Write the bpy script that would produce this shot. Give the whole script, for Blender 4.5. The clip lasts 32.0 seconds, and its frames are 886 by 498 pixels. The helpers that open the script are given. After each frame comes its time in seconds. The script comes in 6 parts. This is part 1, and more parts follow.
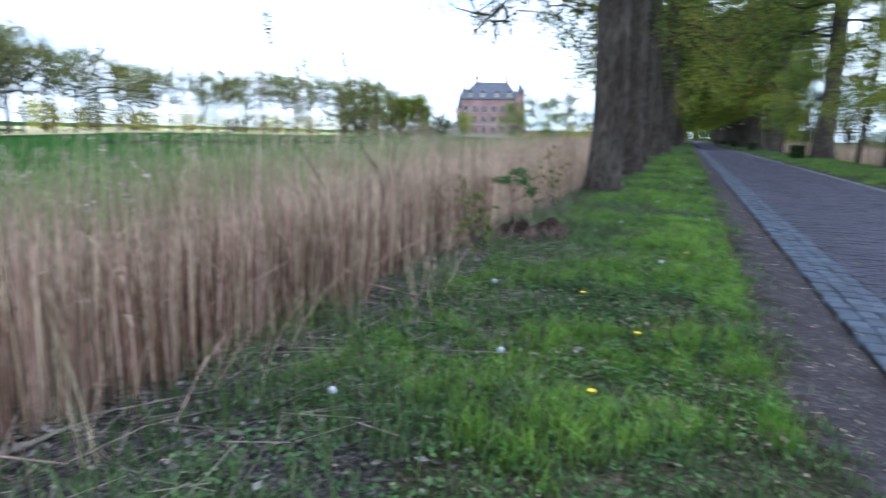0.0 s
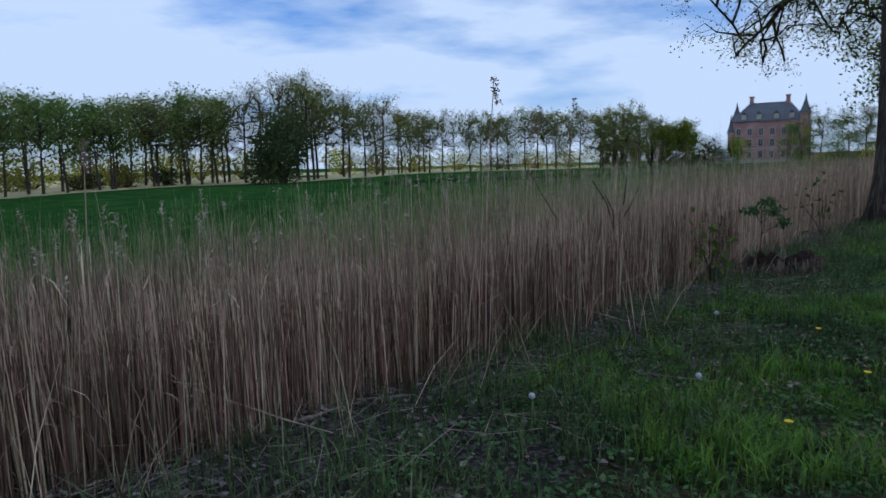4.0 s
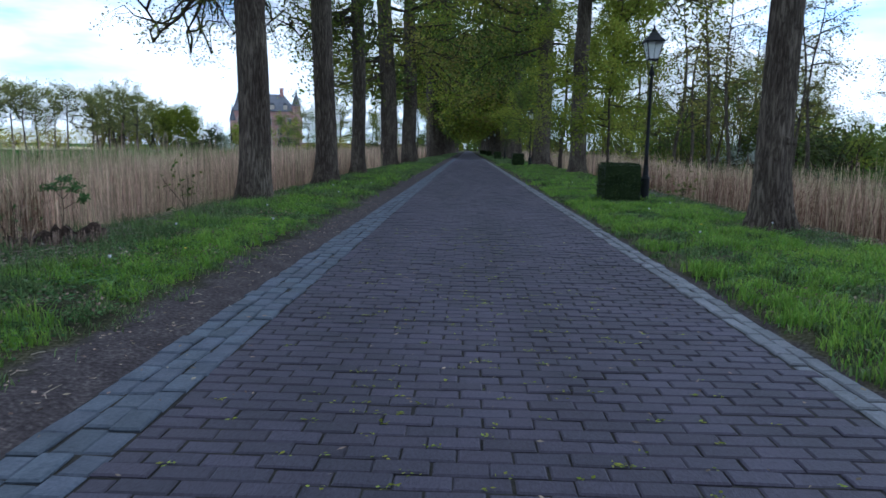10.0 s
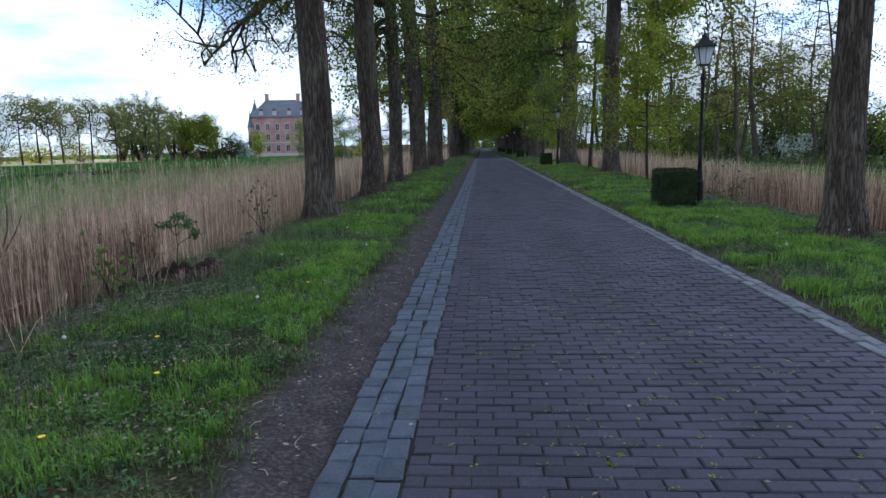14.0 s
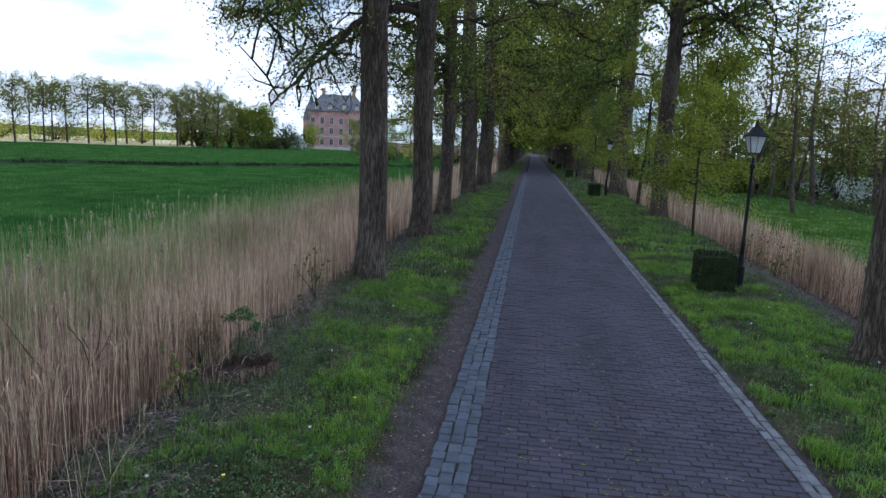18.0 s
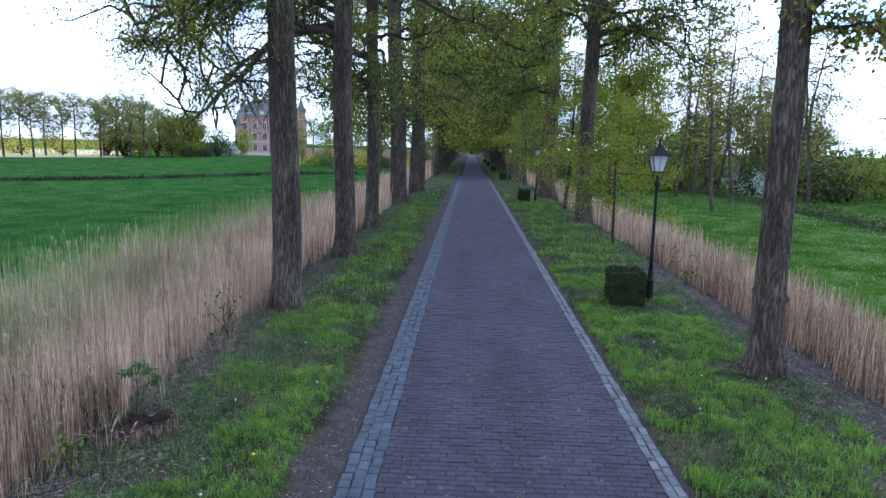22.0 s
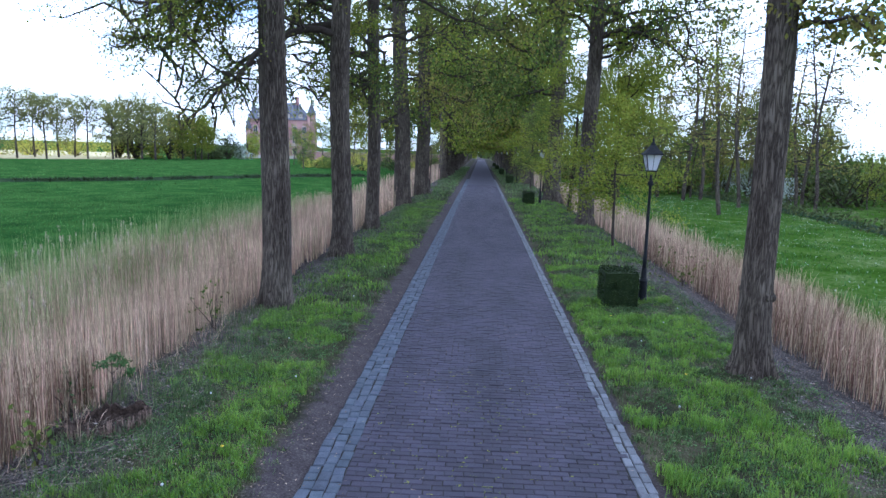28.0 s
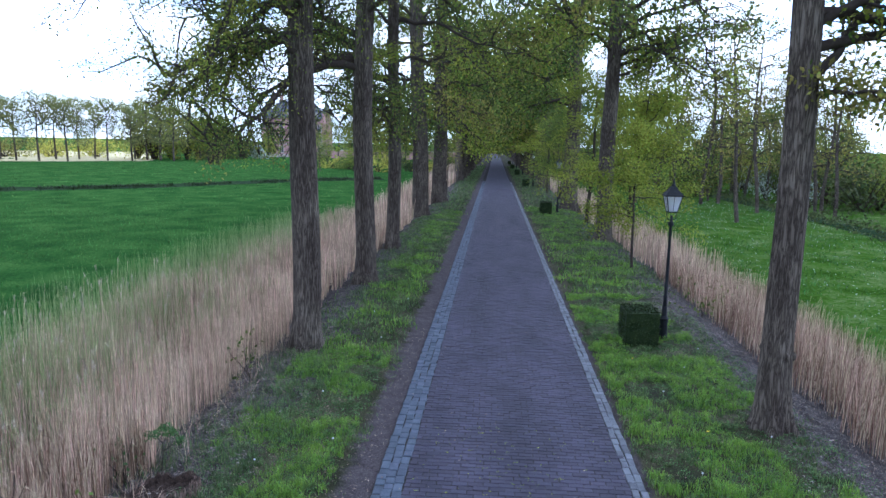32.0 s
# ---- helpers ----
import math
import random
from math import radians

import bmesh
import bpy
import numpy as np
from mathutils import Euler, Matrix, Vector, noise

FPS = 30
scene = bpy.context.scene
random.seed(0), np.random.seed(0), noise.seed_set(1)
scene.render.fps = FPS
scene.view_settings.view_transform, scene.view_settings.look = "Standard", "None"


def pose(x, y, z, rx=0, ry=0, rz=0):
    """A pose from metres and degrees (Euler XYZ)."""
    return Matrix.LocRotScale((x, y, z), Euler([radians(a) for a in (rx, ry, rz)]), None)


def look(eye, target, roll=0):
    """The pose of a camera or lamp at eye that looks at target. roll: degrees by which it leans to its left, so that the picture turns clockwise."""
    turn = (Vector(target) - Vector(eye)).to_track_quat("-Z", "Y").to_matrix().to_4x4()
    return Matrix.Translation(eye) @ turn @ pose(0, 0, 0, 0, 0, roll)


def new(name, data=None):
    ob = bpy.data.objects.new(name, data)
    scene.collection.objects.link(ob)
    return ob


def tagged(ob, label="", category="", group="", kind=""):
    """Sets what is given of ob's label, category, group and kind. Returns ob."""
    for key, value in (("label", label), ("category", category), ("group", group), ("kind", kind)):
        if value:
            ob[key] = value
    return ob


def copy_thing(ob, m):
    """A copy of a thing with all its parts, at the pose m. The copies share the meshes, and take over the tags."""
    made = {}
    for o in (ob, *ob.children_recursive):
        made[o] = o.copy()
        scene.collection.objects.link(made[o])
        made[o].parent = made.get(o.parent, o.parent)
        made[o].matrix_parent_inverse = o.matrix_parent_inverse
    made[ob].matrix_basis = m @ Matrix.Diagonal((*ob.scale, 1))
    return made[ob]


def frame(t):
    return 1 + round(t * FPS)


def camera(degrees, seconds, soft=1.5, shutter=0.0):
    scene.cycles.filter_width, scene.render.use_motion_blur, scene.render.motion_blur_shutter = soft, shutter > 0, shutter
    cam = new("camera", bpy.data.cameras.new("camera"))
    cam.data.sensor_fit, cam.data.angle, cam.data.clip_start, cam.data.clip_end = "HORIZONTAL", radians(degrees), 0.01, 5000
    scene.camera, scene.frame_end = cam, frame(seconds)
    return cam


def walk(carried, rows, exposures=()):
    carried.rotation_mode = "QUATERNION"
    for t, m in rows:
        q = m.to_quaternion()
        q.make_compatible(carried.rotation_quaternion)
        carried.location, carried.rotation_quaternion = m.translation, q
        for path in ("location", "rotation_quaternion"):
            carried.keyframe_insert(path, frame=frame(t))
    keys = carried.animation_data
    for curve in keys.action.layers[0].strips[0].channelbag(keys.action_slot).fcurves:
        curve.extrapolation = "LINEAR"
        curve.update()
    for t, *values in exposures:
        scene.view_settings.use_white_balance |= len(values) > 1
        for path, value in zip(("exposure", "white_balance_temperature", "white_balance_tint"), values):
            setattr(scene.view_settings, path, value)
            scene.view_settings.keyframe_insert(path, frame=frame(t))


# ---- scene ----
cam = camera(68, 32.0, shutter=0.2)

PATH = [
    (0, -1.000, 0.660, 1.030, 20.00, -10.10, 1.45),
    (0.2, -0.985, 0.650, 1.040, 32.60, -9.95, 1.35),
    (0.5, -0.950, 0.635, 1.070, 50.40, -9.65, 1.40),
    (1, -0.860, 0.623, 1.150, 63.10, -9.40, 3.20),
    (1.5, -0.790, 0.619, 1.195, 60.05, -9.05, 3.75),
    (2, -0.735, 0.612, 1.210, 59.15, -9.55, 5.00),
    (2.5, -0.690, 0.590, 1.200, 57.80, -10.15, 5.50),
    (3, -0.670, 0.545, 1.170, 53.90, -10.90, 4.70),
    (3.5, -0.660, 0.495, 1.115, 48.20, -10.28, 3.60),
    (4, -0.630, 0.445, 1.075, 42.60, -7.25, -1.40),
    (4.5, -0.540, 0.410, 1.045, 38.10, -8.77, -0.70),
    (6.5, 0.465, 0.248, 1.008, 30.09, -9.30, 1.68),
    (7, 0.714, 0.190, 1.020, 29.87, -10.99, 1.19),
    (7.5, 0.950, 0.194, 1.051, 27.88, -10.07, 2.05),
    (8, 1.133, 0.170, 1.116, 16.67, -10.89, 2.12),
    (8.5, 1.302, 0.422, 1.007, 6.03, -8.99, 0.26),
    (9, 1.358, 0.492, 0.993, 2.30, -10.04, 1.22),
    (9.5, 1.416, 0.571, 0.983, 4.59, -10.13, 1.55),
    (10, 1.442, 0.648, 1.014, 1.99, -8.69, 0.88),
    (10.5, 1.345, 0.662, 1.058, -2.45, -8.94, 0.16),
    (11, 1.234, 0.631, 1.075, 0.48, -9.32, 0.11),
    (11.5, 1.089, 0.640, 1.024, 1.90, -9.64, -4.20),
    (12, 1.102, 0.606, 0.974, 1.57, -9.02, -1.45),
    (12.5, 1.095, 0.575, 0.966, 1.33, -8.42, 3.47),
    (13, 0.961, 0.516, 0.996, 2.24, -9.59, 1.21),
    (13.5, 0.779, 0.471, 1.134, 2.88, -9.11, -0.56),
    (14, 0.629, 0.382, 1.320, 3.54, -8.87, -1.36),
    (14.5, 0.512, 0.292, 1.349, 4.10, -9.53, -1.59),
    (16.5, 0.477, -0.001, 1.838, 6.82, -8.80, 0.10),
    (17, 0.537, 0.031, 2.112, 7.05, -8.93, 0.37),
    (17.5, 0.597, 0.064, 2.386, 7.04, -8.29, 2.45),
    (18, 0.629, 0.059, 2.658, 7.24, -9.03, 2.72),
    (18.5, 0.619, 0.043, 2.933, 7.87, -8.38, 0.86),
    (19, 0.695, -0.056, 3.159, 8.44, -9.02, 0.78),
    (19.5, 0.642, 0.018, 3.252, 7.84, -8.67, 0.69),
    (20, 0.688, 0.016, 3.263, 7.95, -8.79, 0.62),
    (20.5, 0.781, 0.027, 3.290, 7.72, -9.31, 0.28),
    (21, 0.886, 0.057, 3.201, 1.76, -8.93, -0.89),
    (21.5, 0.992, 0.077, 3.187, 1.63, -9.80, 1.23),
    (22, 1.098, 0.095, 3.174, 2.14, -8.81, 1.33),
    (22.5, 1.171, 0.104, 3.143, 2.26, -8.73, 0.54),
    (23, 1.232, 0.121, 3.129, 2.21, -8.90, 1.56),
    (23.5, 1.302, 0.100, 3.127, 2.61, -8.17, 0.71),
    (24, 1.371, 0.057, 3.094, 2.92, -9.00, 0.34),
    (24.5, 1.461, 0.055, 3.082, 2.73, -9.56, 1.43),
    (25, 1.551, 0.049, 3.059, 2.81, -8.99, 1.55),
    (25.5, 1.595, 0.051, 3.064, 3.02, -9.22, 2.05),
    (27.5, 1.535, 0.144, 3.072, 3.01, -8.27, 1.69),
    (28, 1.488, 0.145, 3.063, 3.06, -8.49, 1.56),
    (28.5, 1.442, 0.109, 3.052, 3.68, -8.49, 1.05),
    (29, 1.399, 0.050, 3.047, 4.03, -9.15, 0.92),
    (29.5, 1.384, -0.002, 3.047, 4.07, -9.45, 0.73),
    (30, 1.353, -0.007, 3.173, 3.50, -9.15, 1.23),
    (30.5, 1.336, -0.029, 3.428, 3.79, -8.73, 1.06),
    (31, 1.325, -0.022, 3.644, 3.58, -9.37, 0.80),
    (31.5, 1.297, -0.062, 3.857, 3.55, -9.10, 1.69),
    (32, 1.277, -0.065, 4.069, 4.34, -9.05, 1.09),
]


def stand(x, y, z, yaw, pitch, roll):
    return pose(x, y, z, 0, 0, yaw) @ pose(0, 0, 0, 90 + pitch) @ pose(0, 0, 0, 0, 0, roll)


EXPOSURE = [(0, -0.65, 5050, 10), (0.6, -1.45, 4850, 10), (2, -1.55, 4850, 11), (3.6, -1.9, 4950, 12), (3.95, -2.4, 4850, 8), (4.3, -2.6, 4850, 8), (6.5, -1.9, 5200, 13), (8, -1.7, 5050, 14), (9, -1.5, 5000, 7), (13, -1.45, 5100, 8), (16.5, -1.4, 5200, 11), (19, -1.4, 5100, 12), (20.6, -1.1, 5000, 13), (23, -0.65, 4900, 14), (32, -0.6, 4850, 15)]
walk(cam, [(t, stand(*row)) for t, *row in PATH], EXPOSURE)


# ---- light ----
SUN_AZ, SUN_EL = 62.0, 24.0
world = bpy.data.worlds.new("sky")
scene.world = world
world.use_nodes = True
wn, wl = world.node_tree.nodes, world.node_tree.links
wn.clear()
w_out = wn.new("ShaderNodeOutputWorld")
w_bg = wn.new("ShaderNodeBackground")
w_sky = wn.new("ShaderNodeTexSky")
w_sky.sky_type = "NISHITA"
w_sky.sun_disc = False
w_sky.sun_elevation = radians(SUN_EL)
w_sky.sun_rotation = radians(SUN_AZ)
w_sky.air_density, w_sky.dust_density, w_sky.ozone_density = 1.0, 0.6, 1.4
w_co = wn.new("ShaderNodeTexCoord")
w_map = wn.new("ShaderNodeMapping")
w_map.inputs["Scale"].default_value = (1.0, 1.0, 4.2)
w_noise = wn.new("ShaderNodeTexNoise")
w_noise.inputs["Scale"].default_value = 2.1
w_noise.inputs["Detail"].default_value = 7.0
w_noise.inputs["Roughness"].default_value = 0.55
w_ramp = wn.new("ShaderNodeValToRGB")
w_ramp.color_ramp.elements[0].position, w_ramp.color_ramp.elements[1].position = 0.30, 0.48
w_mix = wn.new("ShaderNodeMixRGB")
w_mix.inputs["Color2"].default_value = (52.0, 52.0, 52.8, 1)
wl.new(w_co.outputs["Generated"], w_map.inputs["Vector"])
wl.new(w_map.outputs["Vector"], w_noise.inputs["Vector"])
wl.new(w_noise.outputs["Fac"], w_ramp.inputs["Fac"])
wl.new(w_ramp.outputs["Color"], w_mix.inputs["Fac"])
w_gain = wn.new("ShaderNodeMixRGB")
w_gain.blend_type = "MULTIPLY"
w_gain.inputs["Fac"].default_value = 1.0
w_gain.inputs["Color2"].default_value = (4.4, 6.2, 8.8, 1)
wl.new(w_sky.outputs["Color"], w_gain.inputs["Color1"])
wl.new(w_gain.outputs["Color"], w_mix.inputs["Color1"])
wl.new(w_mix.outputs["Color"], w_bg.inputs["Color"])
wl.new(w_bg.outputs["Background"], w_out.inputs["Surface"])
w_bg.inputs["Strength"].default_value = 0.075

sun_data = bpy.data.lights.new("sun", "SUN")
sun_data.energy, sun_data.angle, sun_data.color = 1.2, radians(12.0), (1.0, 0.93, 0.82)
sun = new("sun", sun_data)
sun.matrix_world = look((60 * math.sin(radians(SUN_AZ)), 60 * math.cos(radians(SUN_AZ)), 60 * math.tan(radians(SUN_EL))), (0, 0, 0))


# ---- materials ----
def material(name, dark, light, scale=6.0, fine=60.0, rough=0.85, bump=0.4, bump_scale=None, island=0.0, objects=0.0,
             metal=0.0, translucent=0.0, sheen=0.08, stretch=(1, 1, 1), third=None, bump_distance=0.01):
    """Two scales of noise between two or three base colours; island and objects vary the pieces."""
    m = bpy.data.materials.new(name)
    m.use_nodes = True
    nodes, links = m.node_tree.nodes, m.node_tree.links
    bsdf = nodes["Principled BSDF"]
    geo = nodes.new("ShaderNodeNewGeometry")
    coord = nodes.new("ShaderNodeTexCoord")
    mapping = nodes.new("ShaderNodeMapping")
    mapping.inputs["Scale"].default_value = stretch
    links.new(coord.outputs["Object"] if objects < 0 else geo.outputs["Position"], mapping.inputs["Vector"])
    n1 = nodes.new("ShaderNodeTexNoise")
    n1.inputs["Scale"].default_value, n1.inputs["Detail"].default_value = scale, 4
    n2 = nodes.new("ShaderNodeTexNoise")
    n2.inputs["Scale"].default_value, n2.inputs["Detail"].default_value = fine, 3
    links.new(mapping.outputs["Vector"], n1.inputs["Vector"])
    links.new(mapping.outputs["Vector"], n2.inputs["Vector"])
    ramp = nodes.new("ShaderNodeValToRGB")
    ramp.color_ramp.elements[0].position, ramp.color_ramp.elements[1].position = 0.33, 0.67
    ramp.color_ramp.elements[0].color, ramp.color_ramp.elements[1].color = (*dark, 1), (*light, 1)
    if third:
        e = ramp.color_ramp.elements.new(0.5)
        e.color = (*third, 1)
    blend = nodes.new("ShaderNodeMath")
    blend.operation = "MULTIPLY_ADD"
    blend.inputs[1].default_value = 0.45
    part_of = nodes.new("ShaderNodeMath")
    part_of.operation = "MULTIPLY"
    part_of.inputs[1].default_value = 0.55
    links.new(n1.outputs["Fac"], part_of.inputs[0])
    links.new(n2.outputs["Fac"], blend.inputs[0])
    links.new(part_of.outputs[0], blend.inputs[2])
    links.new(blend.outputs[0], ramp.inputs["Fac"])
    colour = ramp.outputs["Color"]
    spread = island or max(objects, 0)
    if spread:
        hsv = nodes.new("ShaderNodeHueSaturation")
        span = nodes.new("ShaderNodeMapRange")
        span.inputs["To Min"].default_value, span.inputs["To Max"].default_value = 1 - spread, 1 + spread
        if island:
            source = geo.outputs["Random Per Island"]
        else:
            source = nodes.new("ShaderNodeObjectInfo").outputs["Random"]
        links.new(source, span.inputs["Value"])
        links.new(span.outputs["Result"], hsv.inputs["Value"])
        wob = nodes.new("ShaderNodeMapRange")
        wob.inputs["To Min"].default_value, wob.inputs["To Max"].default_value = 0.5 - spread * 0.05, 0.5 + spread * 0.05
        frac = nodes.new("ShaderNodeMath")
        frac.operation = "FRACT"
        mul = nodes.new("ShaderNodeMath")
        mul.operation = "MULTIPLY"
        mul.inputs[1].default_value = 17.3
        links.new(source, mul.inputs[0])
        links.new(mul.outputs[0], frac.inputs[0])
        links.new(frac.outputs[0], wob.inputs["Value"])
        links.new(wob.outputs["Result"], hsv.inputs["Hue"])
        links.new(colour, hsv.inputs["Color"])
        colour = hsv.outputs["Color"]
    links.new(colour, bsdf.inputs["Base Color"])
    bsdf.inputs["Roughness"].default_value = rough
    bsdf.inputs["Metallic"].default_value = metal
    bsdf.inputs["Specular IOR Level"].default_value = sheen
    if bump:
        b = nodes.new("ShaderNodeBump")
        b.inputs["Strength"].default_value, b.inputs["Distance"].default_value = bump, bump_distance
        n3 = nodes.new("ShaderNodeTexNoise")
        n3.inputs["Scale"].default_value, n3.inputs["Detail"].default_value = bump_scale or fine, 4
        links.new(mapping.outputs["Vector"], n3.inputs["Vector"])
        links.new(n3.outputs["Fac"], b.inputs["Height"])
        links.new(b.outputs["Normal"], bsdf.inputs["Normal"])
    if translucent:
        tr = nodes.new("ShaderNodeBsdfTranslucent")
        links.new(colour, tr.inputs["Color"])
        mix = nodes.new("ShaderNodeMixShader")
        mix.inputs["Fac"].default_value = translucent
        links.new(bsdf.outputs["BSDF"], mix.inputs[1])
        links.new(tr.outputs["BSDF"], mix.inputs[2])
        links.new(mix.outputs["Shader"], nodes["Material Output"].inputs["Surface"])
    return m


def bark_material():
    """Oak bark: long upright ridges broken across, with grey lichen and furrow shade painted dark."""
    m = bpy.data.materials.new("oak_bark")
    m.use_nodes = True
    nodes, links = m.node_tree.nodes, m.node_tree.links
    bsdf = nodes["Principled BSDF"]
    geo = nodes.new("ShaderNodeNewGeometry")

    def spread(scale, stretch, detail=4.0, ridged=False):
        mp = nodes.new("ShaderNodeMapping")
        mp.inputs["Scale"].default_value = stretch
        links.new(geo.outputs["Position"], mp.inputs["Vector"])
        n = nodes.new("ShaderNodeTexNoise")
        n.inputs["Scale"].default_value, n.inputs["Detail"].default_value, n.inputs["Distortion"].default_value = scale, detail, 0.6
        links.new(mp.outputs["Vector"], n.inputs["Vector"])
        if not ridged:
            return n.outputs["Fac"]
        fold = nodes.new("ShaderNodeMath")
        fold.operation = "SUBTRACT"
        fold.inputs[1].default_value = 0.5
        links.new(n.outputs["Fac"], fold.inputs[0])
        away = nodes.new("ShaderNodeMath")
        away.operation = "ABSOLUTE"
        links.new(fold.outputs[0], away.inputs[0])
        grow = nodes.new("ShaderNodeMath")
        grow.operation = "MULTIPLY"
        grow.inputs[1].default_value = 6.0
        links.new(away.outputs[0], grow.inputs[0])
        return grow.outputs[0]

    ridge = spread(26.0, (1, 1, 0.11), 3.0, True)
    grain = spread(40.0, (1, 1, 0.35))
    patch = spread(1.6, (1, 1, 0.5))
    # low ridge values get darker colour, standing in for shade in the furrows
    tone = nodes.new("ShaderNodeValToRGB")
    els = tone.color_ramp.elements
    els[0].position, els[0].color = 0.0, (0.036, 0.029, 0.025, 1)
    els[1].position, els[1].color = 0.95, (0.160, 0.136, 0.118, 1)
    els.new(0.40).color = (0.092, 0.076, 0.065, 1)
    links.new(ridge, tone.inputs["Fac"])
    tint = nodes.new("ShaderNodeValToRGB")
    tint.color_ramp.elements[0].position, tint.color_ramp.elements[0].color = 0.36, (0.62, 0.60, 0.56, 1)
    tint.color_ramp.elements[1].position, tint.color_ramp.elements[1].color = 0.66, (1.12, 1.14, 1.04, 1)
    links.new(patch, tint.inputs["Fac"])
    both = nodes.new("ShaderNodeMixRGB")
    both.blend_type = "MULTIPLY"
    both.inputs["Fac"].default_value = 1.0
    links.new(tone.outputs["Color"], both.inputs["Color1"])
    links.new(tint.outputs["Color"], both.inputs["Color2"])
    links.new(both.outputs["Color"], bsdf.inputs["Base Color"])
    bsdf.inputs["Roughness"].default_value = 0.95
    bsdf.inputs["Specular IOR Level"].default_value = 0.08
    high = nodes.new("ShaderNodeMath")
    high.operation = "MULTIPLY_ADD"
    high.inputs[1].default_value = 0.35
    links.new(grain, high.inputs[0])
    links.new(ridge, high.inputs[2])
    bump = nodes.new("ShaderNodeBump")
    bump.inputs["Strength"].default_value, bump.inputs["Distance"].default_value = 0.8, 0.014
    links.new(high.outputs[0], bump.inputs["Height"])
    links.new(bump.outputs["Normal"], bsdf.inputs["Normal"])
    return m


M_BRICK = material("paving_brick", (0.0165, 0.0148, 0.025), (0.049, 0.043, 0.065), 0.8, 70, 0.72, 0.7, 110, island=0.24, bump_distance=0.004, sheen=0.4, stretch=(1.8, 0.5, 1))
M_BRICK_ONE = material("paving_brick_single", (0.0165, 0.0148, 0.025), (0.049, 0.043, 0.065), 0.8, 70, 0.72, 0.7, 110, objects=0.24, bump_distance=0.004, sheen=0.4, stretch=(1.8, 0.5, 1))
M_SETT = material("grey_sett", (0.030, 0.039, 0.056), (0.074, 0.089, 0.116), 7, 60, 0.75, 0.5, 120, island=0.22, bump_distance=0.004, sheen=0.4)
M_SETT_ONE = material("grey_sett_single", (0.030, 0.039, 0.056), (0.074, 0.089, 0.116), 7, 60, 0.75, 0.5, 120, objects=0.22, bump_distance=0.004, sheen=0.4)
M_PALE_SETT = material("pale_sett", (0.058, 0.064, 0.076), (0.145, 0.152, 0.168), 5, 80, 0.7, 0.5, 120, island=0.25, bump_distance=0.004, sheen=0.4)
M_JOINT = material("joint_sand", (0.016, 0.015, 0.016), (0.040, 0.038, 0.032), 3, 45, 0.95, 0.5, 200)
M_MEADOW = material("meadow", (0.017, 0.046, 0.012), (0.074, 0.145, 0.034), 0.5, 8.0, 0.95, 1.0, 7, third=(0.036, 0.094, 0.020), bump_distance=0.3, sheen=0.0)
M_MEADOW_E = material("flowered_meadow", (0.018, 0.042, 0.005), (0.120, 0.150, 0.060), 0.8, 7.0, 0.95, 0.8, 8, sheen=0.0, third=(0.042, 0.086, 0.010), bump_distance=0.1)
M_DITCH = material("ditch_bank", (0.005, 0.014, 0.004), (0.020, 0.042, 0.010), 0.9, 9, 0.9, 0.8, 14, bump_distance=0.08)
M_GRASS = material("grass_blades", (0.040, 0.074, 0.024), (0.160, 0.222, 0.082), 2.2, 14, 0.6, 0, island=0.6, translucent=0.3)
M_GRASS_BRIGHT = material("fresh_grass", (0.092, 0.190, 0.022), (0.240, 0.375, 0.060), 1.4, 8, 0.6, 0, island=0.3, translucent=0.35)
# bright yellow leaf with low sunlight put into its base colour
M_LEAF_SUNLIT = material("sunlit_spring_leaf", (0.300, 0.290, 0.040), (0.560, 0.520, 0.110), 0.4, 5, 0.7, 0, island=0.35, translucent=0.4)
M_REED = material("dry_reed", (0.310, 0.218, 0.142), (0.680, 0.530, 0.380), 0.8, 12, 0.7, 0, island=0.7, translucent=0.15)
M_REED_BROWN = material("brown_reed", (0.100, 0.056, 0.037), (0.285, 0.182, 0.122), 0.8, 12, 0.8, 0, island=0.6)
M_REED_GREEN = material("green_reed", (0.19, 0.25, 0.09), (0.38, 0.44, 0.19), 0.8, 12, 0.65, 0, island=0.3, translucent=0.25)
# dry grass, paled to stand for sunlight on the far field
M_STRAW_SUNLIT = material("sunlit_dry_grass", (0.360, 0.310, 0.150), (0.640, 0.560, 0.320), 0.3, 3.0, 0.95, 0.8, 5, bump_distance=0.1)
M_OLDREED = material("weathered_reed", (0.110, 0.088, 0.068), (0.300, 0.250, 0.205), 1.5, 14, 0.85, 0, island=0.5)
M_WEED = material("weed_leaf", (0.034, 0.078, 0.026), (0.120, 0.200, 0.066), 2.0, 20, 0.6, 0, island=0.45, translucent=0.2)
M_FIELD = material("meadow_blades", (0.030, 0.080, 0.018), (0.105, 0.205, 0.050), 0.5, 6, 0.8, 0, island=0.45, translucent=0.25)
M_LITTER = material("old_leaf_litter", (0.040, 0.033, 0.030), (0.260, 0.228, 0.206), 5, 40, 0.9, 0, island=0.65)
M_PLUME = material("reed_plume", (0.16, 0.12, 0.09), (0.30, 0.23, 0.17), 5, 40, 0.9, 0.5)
M_PLUME_PALE = material("pale_plume", (0.34, 0.28, 0.21), (0.58, 0.50, 0.40), 5, 40, 0.9, 0, island=0.4)
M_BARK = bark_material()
M_TWIG = material("dark_twig", (0.028, 0.023, 0.020), (0.070, 0.056, 0.045), 2, 20, 0.95, 0.5)
